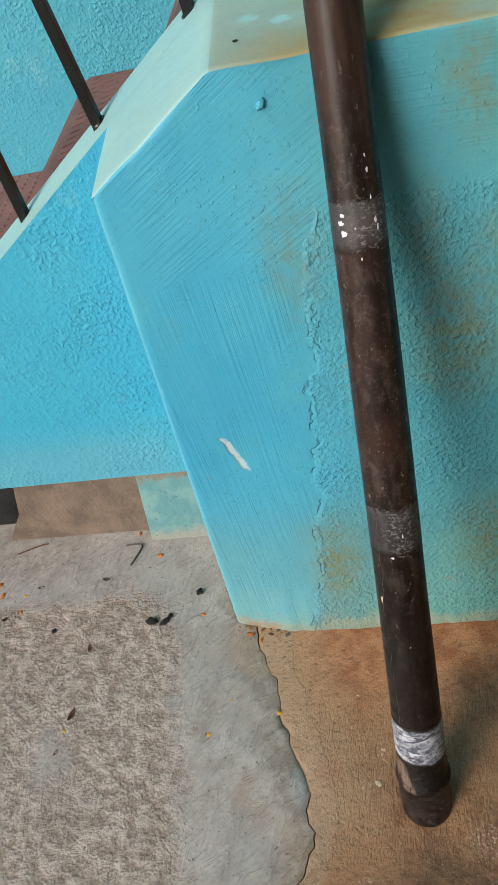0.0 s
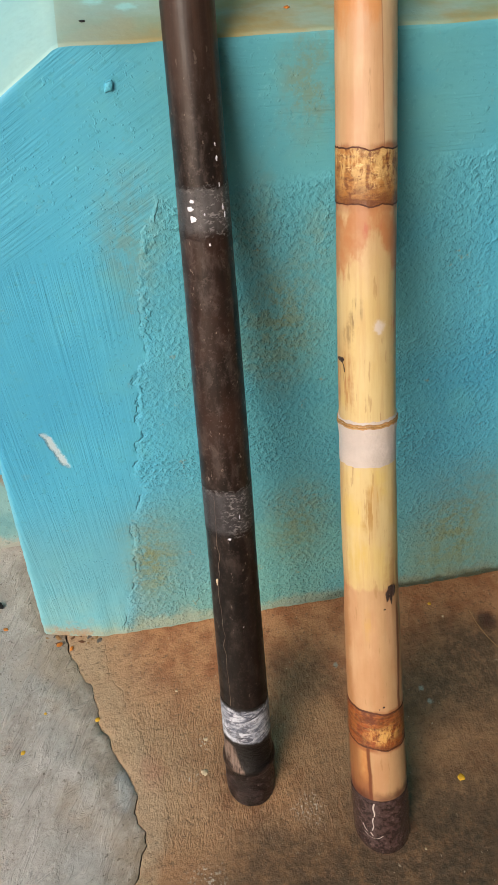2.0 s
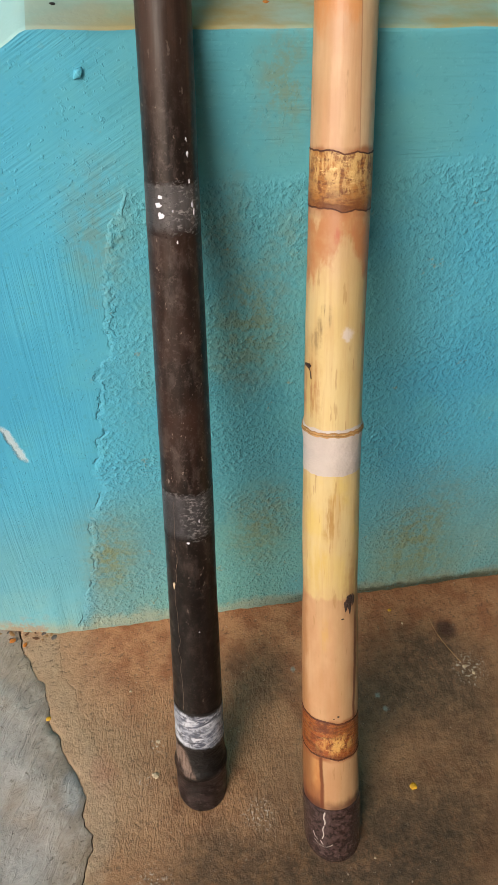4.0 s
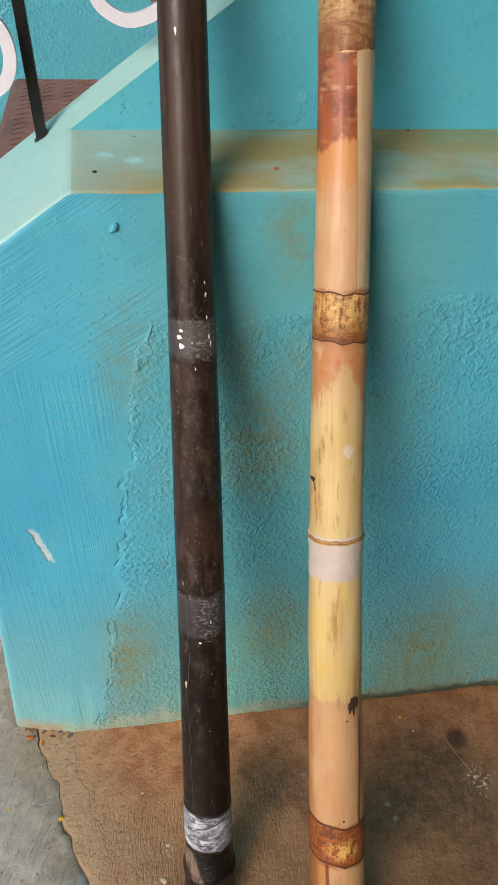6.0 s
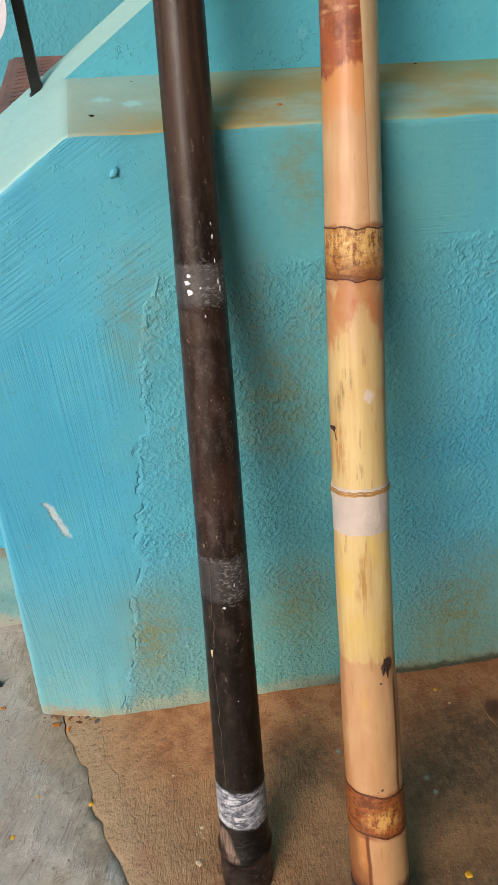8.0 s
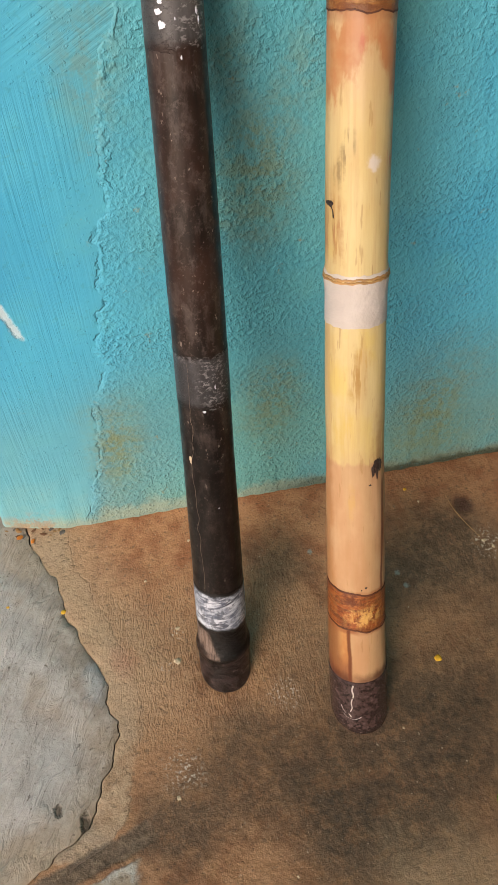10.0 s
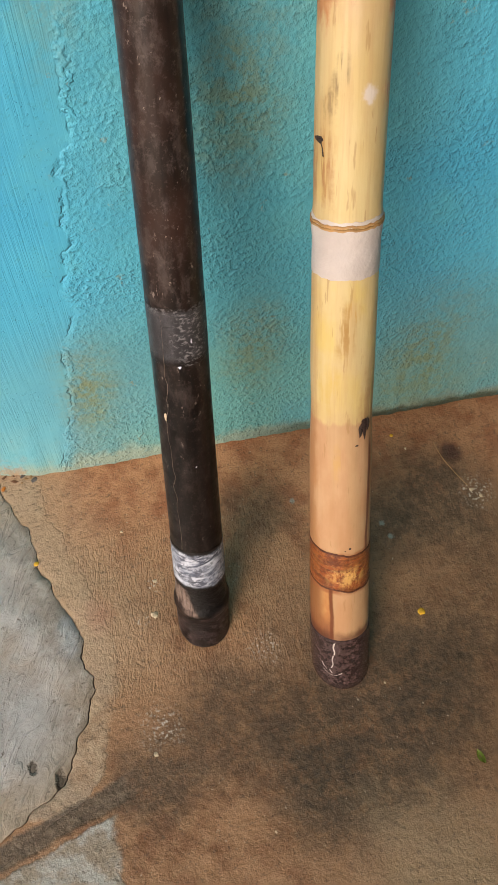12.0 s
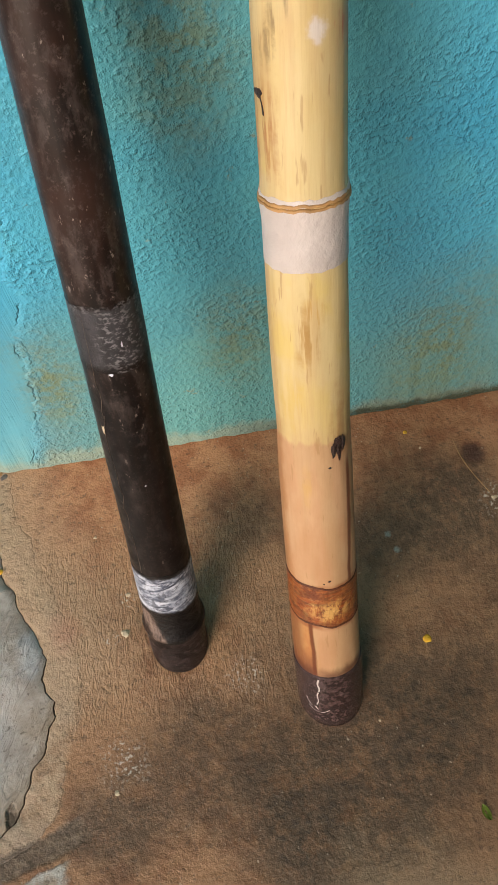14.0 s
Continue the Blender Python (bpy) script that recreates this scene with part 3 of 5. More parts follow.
    color = n.mix(n.mul(n.band(arch, 1.170, 1.245, 0.012), n.step(n.noise(18, 4), 0.40, 0.56, 0.55, 0.95)), color, (0.40, 0.165, 0.062))
    tail = n.mul(n.step(x, 0.027, 0.034), n.band(zz, 1.00, 1.2, 0.04))
    color = n.mix(n.mul(tail, 0.6), color, (0.40, 0.18, 0.07))
    side = n.mul(n.step(n.add(x, n.mul(rag, 0.10)), -0.046, -0.041, 1.0, 0.0), n.step(z, 0.55, 0.7, 1.0, 0.35))
    color = n.mix(n.mul(side, 0.6), color, (0.36, 0.15, 0.05))
    low_face = n.mul(n.step(n.add(x, n.mul(rag, 0.05)), -0.030, -0.026, 1.0, 0.0), n.band(z, 0.10, 0.25, 0.01))
    color = n.mix(n.mul(low_face, 0.85), color, n.mix(n.step(zz, 0.12, 0.20), (0.20, 0.065, 0.022), n.mix(n.step(soft, 0.4, 0.6), (0.40, 0.16, 0.045), (0.48, 0.25, 0.085))))
    darker = n.mul(n.step(x, -0.046, -0.036, 1.0, 0.0), n.band(z, 0.10, 0.28, 0.02))
    color = n.mix(n.mul(darker, 0.7), color, (0.17, 0.05, 0.018))
    smoky = n.mul(n.step(n.add(z, n.mul(rag, 0.25)), 0.124, 0.146, 1.0, 0.0), n.step(n.noise(24, 4), 0.36, 0.6, 0.5, 1.0))
    color = n.mix(n.mul(smoky, 0.9), color, (0.09, 0.028, 0.012))
    # pale strip of skin
    strip = n.mul(n.step(off, -0.0008, 0.0012), n.step(z, 1.22, 1.26))
    color = n.mix(n.mul(strip, 0.8), color, n.mix(n.step(soft, 0.38, 0.62), (0.49, 0.35, 0.20), (0.56, 0.44, 0.28)))
    strands = n.noise(1.0, 3, 0.6, n.stretched(170, 170, 12))
    # stains, bruises and dark seams
    for sx, sz, r, q, c, k in ((-0.024, 1.066, 0.015, 0.5, (0.22, 0.16, 0.07), 0.9), (-0.031, 1.050, 0.012, 0.6, (0.22, 0.15, 0.07), 0.85), (-0.037, 1.030, 0.012, 0.5, (0.22, 0.15, 0.07), 0.8), (-0.013, 0.742, 0.030, 0.46, (0.34, 0.19, 0.05), 0.95),
                              (-0.004, 0.775, 0.024, 0.9, (0.44, 0.25, 0.06), 0.9), (-0.041, 0.955, 0.022, 0.3, (0.32, 0.14, 0.05), 0.8), (0.026, 1.04, 0.012, 0.6, (0.50, 0.14, 0.06), 0.85),
                              (-0.014, 1.176, 0.014, 0.9, (0.38, 0.10, 0.04), 0.9), (0.010, 1.180, 0.012, 0.6, (0.38, 0.13, 0.06), 0.7), (0.032, 1.33, 0.010, 0.7, (0.50, 0.21, 0.09), 0.8), (-0.030, 0.66, 0.03, 0.4, (0.52, 0.36, 0.09), 0.7),
                              (-0.020, 0.52, 0.02, 0.4, (0.50, 0.30, 0.09), 0.6), (0.026, 0.62, 0.03, 0.35, (0.34, 0.17, 0.06), 0.7)):
        color = n.mix(n.mul(n.mul(n.spot(sx, -0.03, sz, 0.0, r, (1.5, 0.05, q), r * 0.7), k), n.step(strands, 0.44, 0.54, 0.15, 1.0)), color, c)
    color = n.mix(n.mul(n.spot(0.004, -0.04, 1.042, 0.004, 0.012, (1, 0.05, 0.9), 0.008), 0.8), color, (0.60, 0.54, 0.50))
    for e in (0.246, 0.330, 1.206, 1.276, 1.704):
        halo = n.step(n.math("ABSOLUTE", n.math("SUBTRACT", n.add(z, n.mul(rag, 0.12)), e)), 0.003, 0.011, 1.0, 0.0)
        color = n.mix(n.mul(halo, n.step(n.noise(22, 4), 0.38, 0.56, 0.3, 0.85)), color, (0.26, 0.085, 0.028))
    seam = n.add(x, n.centred(16, 3, 0.5, 0.008))
    dark_line = n.mul(n.band(seam, 0.0315, 0.0370, 0.0016), n.band(z, 0.31, 0.56, 0.02))
    low_line = n.mul(n.band(seam, -0.0310, -0.0255, 0.0014), n.band(z, 0.10, 0.25, 0.005))
    side_seam = n.mul(n.band(off, -0.0008, 0.0006, 0.0005), n.mul(n.band(z, 1.26, 1.5, 0.03), 0.45))
    color = n.mix(n.mul(n.math("MAXIMUM", dark_line, n.math("MAXIMUM", low_line, side_seam)), 0.9), color, (0.12, 0.028, 0.008))
    return n.finish(color, n.step(fibre, 0.3, 0.7, 0.40, 0.52), n.add(n.mul(facet, 1.5), n.add(n.mul(fibre, 0.6), n.mul(n.noise(90, 3), 0.25))), 0.0011, specular=0.45)


def joint_bark(name, dark, light, gold, low, high, glow=(0.0, 0.0, 0.05)):
    """A ring of fibrous bark left on a joint, scraped to gold, browner towards low; glow: x, z and reach of the barest place."""
    n = Nodes(name)
    x, y, z = n.xyz()
    flakes = n.noise(1.0, 5, 0.72, n.stretched(34, 34, 105), 0.5)
    grain = n.noise(1.0, 5, 0.7, n.stretched(120, 120, 45))
    bare = n.spot(glow[0], -0.04, glow[1], glow[2] * 0.2, glow[2], (1, 0.2, 1.4), glow[2] * 0.7)
    c = n.mix(n.step(flakes, 0.38, 0.60), dark, light)
    c = n.mix(n.mul(n.step(grain, 0.40, 0.58), n.add(n.mul(bare, 0.8), 0.12)), c, gold)
    c = n.mix(n.mul(n.step(n.noise(1.0, 5, 0.75, n.stretched(60, 60, 150)), 0.56, 0.64), n.add(n.mul(bare, 0.7), 0.15)), c, tuple(min(1.0, k * 1.2 + 0.05) for k in gold))
    c = n.mix(n.mul(n.step(n.noise(30, 6, 0.78), 0.55, 0.62), 0.8), c, dark)
    c = n.mix(n.mul(n.step(n.add(z, n.centred(26, 4, 0.6, 0.05)), low, high, 1.0, 0.0), n.step(grain, 0.36, 0.56, 0.45, 0.95)), c, dark)
    return n.finish(c, 0.48, n.add(flakes, n.mul(grain, 0.5)), 0.0020, specular=0.45)


BLUE_FRONT = blue_plaster("turquoise_plaster_front", True)
BLUE_WALL = blue_plaster("turquoise_plaster", False)
MINT = mint_paint("mint_paint", False)
LEDGE = mint_paint("stained_mint_paint", True)
BROWN_FLOOR, GREY_FLOOR = cement_brown(), concrete_grey()
EARTH = plain("dusty_ground", (0.22, 0.17, 0.12), 0.9, 12, 0.006)
BARE = plain("bare_brown_plaster", (0.22, 0.165, 0.125), 0.8, 40, 0.003, 0.4)
# beige for the unseen south wall, pale enough to bounce fill
DULL = plain("pale_beige_plaster", (0.58, 0.53, 0.45), 0.8, 20, 0.002, 0.2)


def plinth_paint():
    n = Nodes("shaded_dirty_mint_plinth")
    x, y, z = n.xyz()
    c = n.mix(n.step(n.noise(12, 5), 0.4, 0.6), (0.13, 0.32, 0.34), (0.20, 0.39, 0.39))
    rag = n.mul(n.math("SUBTRACT", n.noise(22, 5, 0.7), 0.5), 0.14)
    # brown upper band: dirt, with the stair wall's shadow put into the colour
    c = n.mix(n.mul(n.step(n.add(z, rag), 0.235, 0.27), 0.8), c, (0.25, 0.19, 0.13))
    c = n.mix(n.mul(n.step(n.add(z, rag), 0.02, 0.06, 1.0, 0.0), 0.7), c, (0.40, 0.34, 0.27))
    c = n.mix(n.mul(n.step(n.noise(70, 4, 0.7), 0.60, 0.66), 0.8), c, (0.10, 0.16, 0.14))
    return n.finish(c, 0.6, n.noise(40, 5, 0.6), 0.003)


PLINTH = plinth_paint()
WHITEWASH = plain("whitewash", (0.72, 0.70, 0.64), 0.8, 30, 0.002, 0.12)
RED_TILE = plain("red_cement_tile", (0.30, 0.125, 0.095), 0.45, 50, 0.0006, 0.3)
RED_TILE_SMOOTH = plain("red_tile_nosing", (0.33, 0.10, 0.07), 0.4, 40, 0.0004, 0.2)
BLACK_PAINT = plain("chipped_black_paint", (0.006, 0.007, 0.0068), 0.32, 60, 0.0003, 0.4)
WHITE_PAINT = plain("white_enamel", (0.70, 0.69, 0.78), 0.4, 60, 0.0008, 0.08)
BLACK_CANE, WRAP = black_shaft(), white_wrap()
TAPE_HIGH = grey_tape("worn_grey_tape_high", 1.136, 1.206, (0.105, 0.097, 0.098))
TAPE_LOW = grey_tape("worn_grey_tape_low", 0.650, 0.742, (0.066, 0.062, 0.066))


def scuffed(name, dark, light, scrape, rough, depth=0.002, coat=0.0):
    """Rubber or plastic, rubbed pale in ragged patches."""
    n = Nodes(name)
    c = n.mix(n.step(n.noise(75, 6, 0.75), 0.40, 0.60), dark, light)
    c = n.mix(n.mul(n.step(n.noise(150, 5, 0.75), 0.56, 0.66), 0.55), c, scrape)
    return n.finish(c, rough, n.noise(90, 6, 0.7), depth, coat=coat, specular=0.3)


def black_foot():
    """The foot of the black pole: glossy black above its collar, scraped to bare wood on one side, scuffed rubber below."""
    n = Nodes("scuffed_black_foot")
    x, y, z = n.xyz()
    scuffs = n.noise(1.0, 6, 0.75, n.stretched(34, 34, 60))
    rubber = n.mix(n.step(scuffs, 0.44, 0.60), (0.0055, 0.0036, 0.0034), (0.034, 0.021, 0.020))
    rubber = n.mix(n.mul(n.step(n.noise(90, 5, 0.75), 0.55, 0.63), 0.7), rubber, (0.13, 0.092, 0.088))
    black = n.mix(n.step(scuffs, 0.56, 0.70), (0.0045, 0.0036, 0.0034), (0.020, 0.015, 0.014))
    c = n.mix(n.step(n.add(z, n.add(n.mul(x, -0.35), n.centred(20, 4, 0.6, 0.03))), 0.070, 0.086), rubber, black)
    slip = n.add(n.add(x, n.mul(z, 0.25)), n.centred(1.0, 4, 0.65, 0.016, n.stretched(60, 60, 12)))
    wood = n.mul(n.band(slip, -0.020, 0.004, 0.004), n.band(z, 0.088, 0.158, 0.006))
    streaks = n.step(n.noise(1.0, 4, 0.65, n.stretched(130, 130, 10)), 0.40, 0.58)
    c = n.mix(n.mul(wood, 0.85), c, n.mix(streaks, (0.050, 0.028, 0.020), (0.24, 0.17, 0.135)))
    c = n.mix(n.mul(n.step(slip, -0.024, -0.018, 1.0, 0.0), n.mul(n.step(z, 0.05, 0.09), 0.7)), c, (0.040, 0.022, 0.016))
    return n.finish(c, n.step(scuffs, 0.4, 0.6, 0.30, 0.50), n.add(scuffs, n.mul(n.noise(90, 4, 0.7), 0.4)), 0.0030, specular=0.28)


BLACK_CAP = black_foot()
RATTAN = rattan_shaft()
BARK = joint_bark("scorched_joint", (0.150, 0.046, 0.012), (0.38, 0.165, 0.040), (0.60, 0.39, 0.15), 1.208, 1.232, (-0.030, 1.262, 0.075))
BARK_LOW = joint_bark("burnt_joint", (0.115, 0.026, 0.007), (0.27, 0.066, 0.013), (0.60, 0.34, 0.10), 0.236, 0.252, (-0.010, 0.280, 0.045))
BARK_PALE = joint_bark("pale_joint", (0.20, 0.068, 0.024), (0.44, 0.27, 0.11), (0.62, 0.47, 0.27), 1.600, 1.645, (-0.02, 1.69, 0.09))
SCORCH = plain("burnt_rim", (0.105, 0.028, 0.010), 0.6, 120, 0.001, 0.6)
CREAM_TAPE = plain("white_cloth_tape", (0.57, 0.50, 0.455), 0.42, 32, 0.0022, 0.22)
TWINE = plain("orange_twine", (0.46, 0.25, 0.085), 0.6, 90, 0.001, 0.4)
BROWN_CAP = scuffed("glossy_brown_cap", (0.026, 0.014, 0.013), (0.060, 0.036, 0.033), (0.125, 0.090, 0.085), 0.26, 0.0005, 0.4)
CAP_SCRATCH = plain("scraped_cap", (0.50, 0.44, 0.40), 0.4, 90, 0.001)
KNOT = plain("dark_knot", (0.035, 0.014, 0.008), 0.6, 120, 0.003, 0.5)
SPLIT = plain("pale_split", (0.20, 0.15, 0.11), 0.7, 100, 0.001)
PETAL = plain("yellow_petal", (0.75, 0.42, 0.02), 0.6, 100, 0.0005)
ORANGE = plain("orange_petal", (0.62, 0.20, 0.02), 0.6, 100, 0.0005)
CHAR = plain("charred_crumb", (0.012, 0.011, 0.010), 0.8, 200, 0.002)
LEAF = plain("green_leaf", (0.22, 0.30, 0.03), 0.5, 100, 0.0005)
DRY = plain("dry_leaf", (0.16, 0.07, 0.03), 0.7, 100, 0.0008)
STRAW = plain("straw", (0.34, 0.19, 0.07), 0.6, 100, 0.0005)
TWIG = plain("grey_twig", (0.13, 0.115, 0.10), 0.8, 100, 0.0008)
CRUMB = plain("pale_chip", (0.62, 0.50, 0.33), 0.8, 100, 0.0008)


# ---- builders ----
def mesh_of(name, bm, *mats, smooth=True):
    me = bpy.data.meshes.new(name)
    bmesh.ops.recalc_face_normals(bm, faces=bm.faces)
    bm.to_mesh(me)
    bm.free()
    for m in mats:
        me.materials.append(m)
    if smooth:
        me.shade_smooth()
        me.set_sharp_from_angle(angle=radians(38))
    return me


def thing(name, label, category, group="", kind="", bm=None, mats=(), at=None, smooth=True):
    ob = new(name, mesh_of(name, bm, *mats, smooth=smooth) if bm else None)
    ob.matrix_world = Matrix.Scale(SIZE, 4) @ (at or Matrix.Identity(4))
    return tagged(ob, label, category, group, kind)


def part(name, bm, material, parent, label="", smooth=True):
    ob = new(name, mesh_of(name, bm, material, smooth=smooth))
    ob.parent = parent
    return tagged(ob, label)


def box_bm(x0, x1, y0, y1, z0, z1, bevel=0.0, bm=None):
    bm = bm or bmesh.new()
    made = bmesh.ops.create_cube(bm, size=1, matrix=Matrix.LocRotScale(((x0 + x1) / 2, (y0 + y1) / 2, (z0 + z1) / 2), None, (x1 - x0, y1 - y0, z1 - z0)))
    if bevel:
        edges = list({e for v in made["verts"] for e in v.link_edges})
        bmesh.ops.bevel(bm, geom=edges, offset=bevel, segments=2, profile=0.7, affect="EDGES")
    return bm


def slab_bm(outline, y0, y1):
    """A slab from an outline in x and z, between two depths."""
    bm = bmesh.new()
    front = [bm.verts.new((x, y0, z)) for x, z in outline]
    back = [bm.verts.new((x, y1, z)) for x, z in outline]
    bm.faces.new(front), bm.faces.new(back[::-1])
    for i in range(len(outline)):
        j = (i + 1) % len(outline)
        bm.faces.new((front[i], front[j], back[j], back[i]))
    return bm


def tube_bm(rings, sides=40, centre=lambda s: (0, 0), foot=0.0, wave=0.0, cap=True, seed=0):
    """A round bar along z through rings of (s, radius); foot: the slope of its sawn lower end."""
    bm, loops = bmesh.new(), []
    for k, (s, r) in enumerate(rings):
        cx, cy = centre(s)
        loop = []
        for i in range(sides):
            a = 2 * math.pi * i / sides
            rr = r * (1 + wave * noise.noise(Vector((math.cos(a) * 1.3 + seed, math.sin(a) * 1.3, s * 6))))
            x, y = cx + rr * math.sin(a), cy - rr * math.cos(a)
            z = s + (y * foot if s < 0.03 else y * foot * max(0.0, 1 - (s - 0.03) / 0.08))
            loop.append(bm.verts.new((x, y, z)))
        loops.append(loop)
    for a, b in zip(loops, loops[1:]):
        for i in range(sides):
            j = (i + 1) % sides
            bm.faces.new((a[i], a[j], b[j], b[i]))
    if cap:
        bm.faces.new(loops[0][::-1]), bm.faces.new(loops[-1])
    return bm


def ribbon_bm(points, width, depth, close=False):
    """A flat bar bent along points of a plane at y = 0 (x, z), width in that plane."""
    bm, loops = bmesh.new(), []
    for i, (x, z) in enumerate(points):
        (ax, az), (bx, bz) = points[max(i - 1, 0)], points[min(i + 1, len(points) - 1)]
        t = Vector((bx - ax, 0, bz - az)).normalized()
        n = Vector((-t.z, 0, t.x)) * width / 2
        c = Vector((x, 0, z))
        b = Vector((0, depth / 2, 0))
        loops.append([bm.verts.new(c + n + b), bm.verts.new(c + n - b), bm.verts.new(c - n - b), bm.verts.new(c - n + b)])
    for a, b in zip(loops, loops[1:]):
        for i in range(4):
            bm.faces.new((a[i], a[(i + 1) % 4], b[(i + 1) % 4], b[i]))
    bm.faces.new(loops[0][::-1]), bm.faces.new(loops[-1])
    return bm


def smoothed(points, steps=8):
    """A Catmull-Rom curve through points."""
    pts = [Vector(p) for p in points]
    pts = [2 * pts[0] - pts[1], *pts, 2 * pts[-1] - pts[-2]]
    out = []
    for i in range(1, len(pts) - 2):
        a, b, c, d = pts[i - 1:i + 3]
        for k in range(steps):
            t = k / steps
            out.append(0.5 * (2 * b + (c - a) * t + (2 * a - 5 * b + 4 * c - d) * t * t + (3 * b - a - 3 * c + d) * t ** 3))
    return [tuple(p) for p in out + [pts[-2]]]


def bump(x, y, z, f, seed=0.0):
    return noise.noise(Vector((x * f + seed, y * f, z * f)))


# ---- floor and ground ----
SLOPE, RISE = 0.722, 1.155          # the stair's top edge: z = RISE + SLOPE * x


def jagged(points, per, rough):
    out = []
    for (ax, ay), (bx, by) in zip(points, points[1:]):
        for k in range(per):
            t = k / per
            x, y = ax + (bx - ax) * t, ay + (by - ay) * t
            out.append((x + rough * bump(x, y, 0, 21, 3) + rough * 0.5 * bump(x, y, 0, 52, 7) + rough * 0.12 * bump(x, y, 0, 140, 7), y + rough * bump(x, y, 0, 24, 11)))
    return out + [points[-1]]


def floor_bm(edge, far_x, gap, top, thick=0.05):
    """A cement bed from a cracked edge to a far side, its rim worn round."""
    sign = 1 if far_x > 0 else -1
    bm, rows = bmesh.new(), []
    offs = [0.0, 0.003, 0.008, 0.016, 0.03, 0.05, 0.08, 0.12, 0.18, 0.26, 0.36, 0.5, 0.7, 1.0, 1.5, 2.2, 3.2]
    for x, y in edge:
        split = gap + 0.0022 * max(0.0, bump(x, y, 0, 9, 21)) + (0.0007 if -0.72 < y < -0.42 else 0.0)
        row = [bm.verts.new((x + sign * split, y, top - thick))]
        for d in offs:
            drop = (0.0012 + 0.010 * max(0.0, bump(x, y, 0, 13, 4))) * math.exp(-d / (0.006 + 0.012 * max(0.0, bump(x, y, 0, 13, 4)))) + 0.002 * bump(x + d, y, 0, 9, 5) * min(1.0, d * 20) * (1 if d < 1 else 0)
            row.append(bm.verts.new((x + sign * (split + d), y, top - drop)))
        row.append(bm.verts.new((far_x, y, top)))
        rows.append(row)
    for a, b in zip(rows, rows[1:]):
        for i in range(len(a) - 1):
            bm.faces.new((a[i], a[i + 1], b[i + 1], b[i]))
    return bm


bm = box_bm(-300, 300, -300, 300, -0.6, -0.03)
thing("ground", "dusty brown earth beyond the cement floor", "ground", kind="structure", bm=bm, mats=(EARTH,))
edge = jagged(CRACK, 26, 0.012)
thing("floor_cement", "worn brown cement floor with dark damp patches and painted pole shadows", "floor", kind="structure", bm=floor_bm(edge, 5.0, 0.0004, 0.0), mats=(BROWN_FLOOR,))
wide = [(0.08, 1.3), (0.06, 0.9), (0.035, 0.5)] + edge
thing("floor_concrete", "pale grey gritty concrete floor with a cracked edge", "floor", kind="structure", bm=floor_bm(wide, -4.0, 0.0004, 0.0015), mats=(GREY_FLOOR,))


# ---- walls ----
def pedestal_bm():
    """The proud lower wall: free end with a slanted top on the stair side, level ledge further on."""
    xs = [0.0, 0.004, 0.010]
    while xs[-1] < 1.35:
        xs.append(xs[-1] + 0.0085)
    xs += [1.45, 1.6, 1.9, 2.3, 3.0]
    rows = [k / 150 for k in range(151)]
    bm, cols = bmesh.new(), []
    for j, x in enumerate(xs):
        lift = lambda z: 0.041 * z * max(0.0, 1 - x / 0.5)
        top = min(1.1364 + 0.70 * (x + 0.048 * max(0.0, 1 - x / 0.5)), 1.308)
        top += 0.0025 * bump(x, 0, 0, 14)
        col = []
        for v in rows:
            z = v * (top - 0.007)
            px = x + lift(z)
            y = 0.0012 * bump(px, 0, z, 22) + 0.003 * bump(px, 0, z, 5, 9)
            flare = -0.032 * math.exp(-(z / 0.13) ** 2) * min(1.0, max(0.0, px / 0.14)) * (1 + 0.08 * bump(px, 0, 0, 11, 6) + 0.09 * bump(px, 0, 0, 45, 8))
            y += flare
            if j < 2:
                y += (0.007, 0.0022)[j]
                px += 0.0016 * bump(0, 0, z, 30, 2)
            col.append(bm.verts.new((px, y, z)))
        for a in (30, 60, 90):
            r = 0.007
            col.append(bm.verts.new((x + lift(top), r * (1 - math.cos(radians(a))) + 0.0015 * bump(x, 0, 1, 25), top - r + r * math.sin(radians(a)))))
        slope_top = RISE + SLOPE * (x + lift(top)) + 0.0015
        back, deep = min(slope_top, 1.334), 0.186 if slope_top < 1.334 else 0.172
        for t in (0.15, 0.4, 0.7, 0.92, 1.0):
            col.append(bm.verts.new((x + lift(top), 0.007 + deep * t, top + (back + 0.0012 - top) * min(1.0, t / 0.92) + 0.0006 * bump(x, t, 2, 20))))
        cols.append(col)
    for j, (a, b) in enumerate(zip(cols, cols[1:])):
        for i in range(len(a) - 1):
            f = bm.faces.new((a[i], b[i], b[i + 1], a[i + 1]))
            f.material_index = 0 if i < 151 else (1 if xs[j] < 0.222 else 2)
    foot = bm.verts.new((0.004, 0.179, 0))
    bm.faces.new([foot, *cols[0][::-1]])
    return bm


pedestal = thing("wall_pedestal", "turquoise plastered lower wall with a stained mint ledge", "wall", kind="structure", bm=pedestal_bm(), mats=(BLUE_FRONT, MINT, LEDGE))

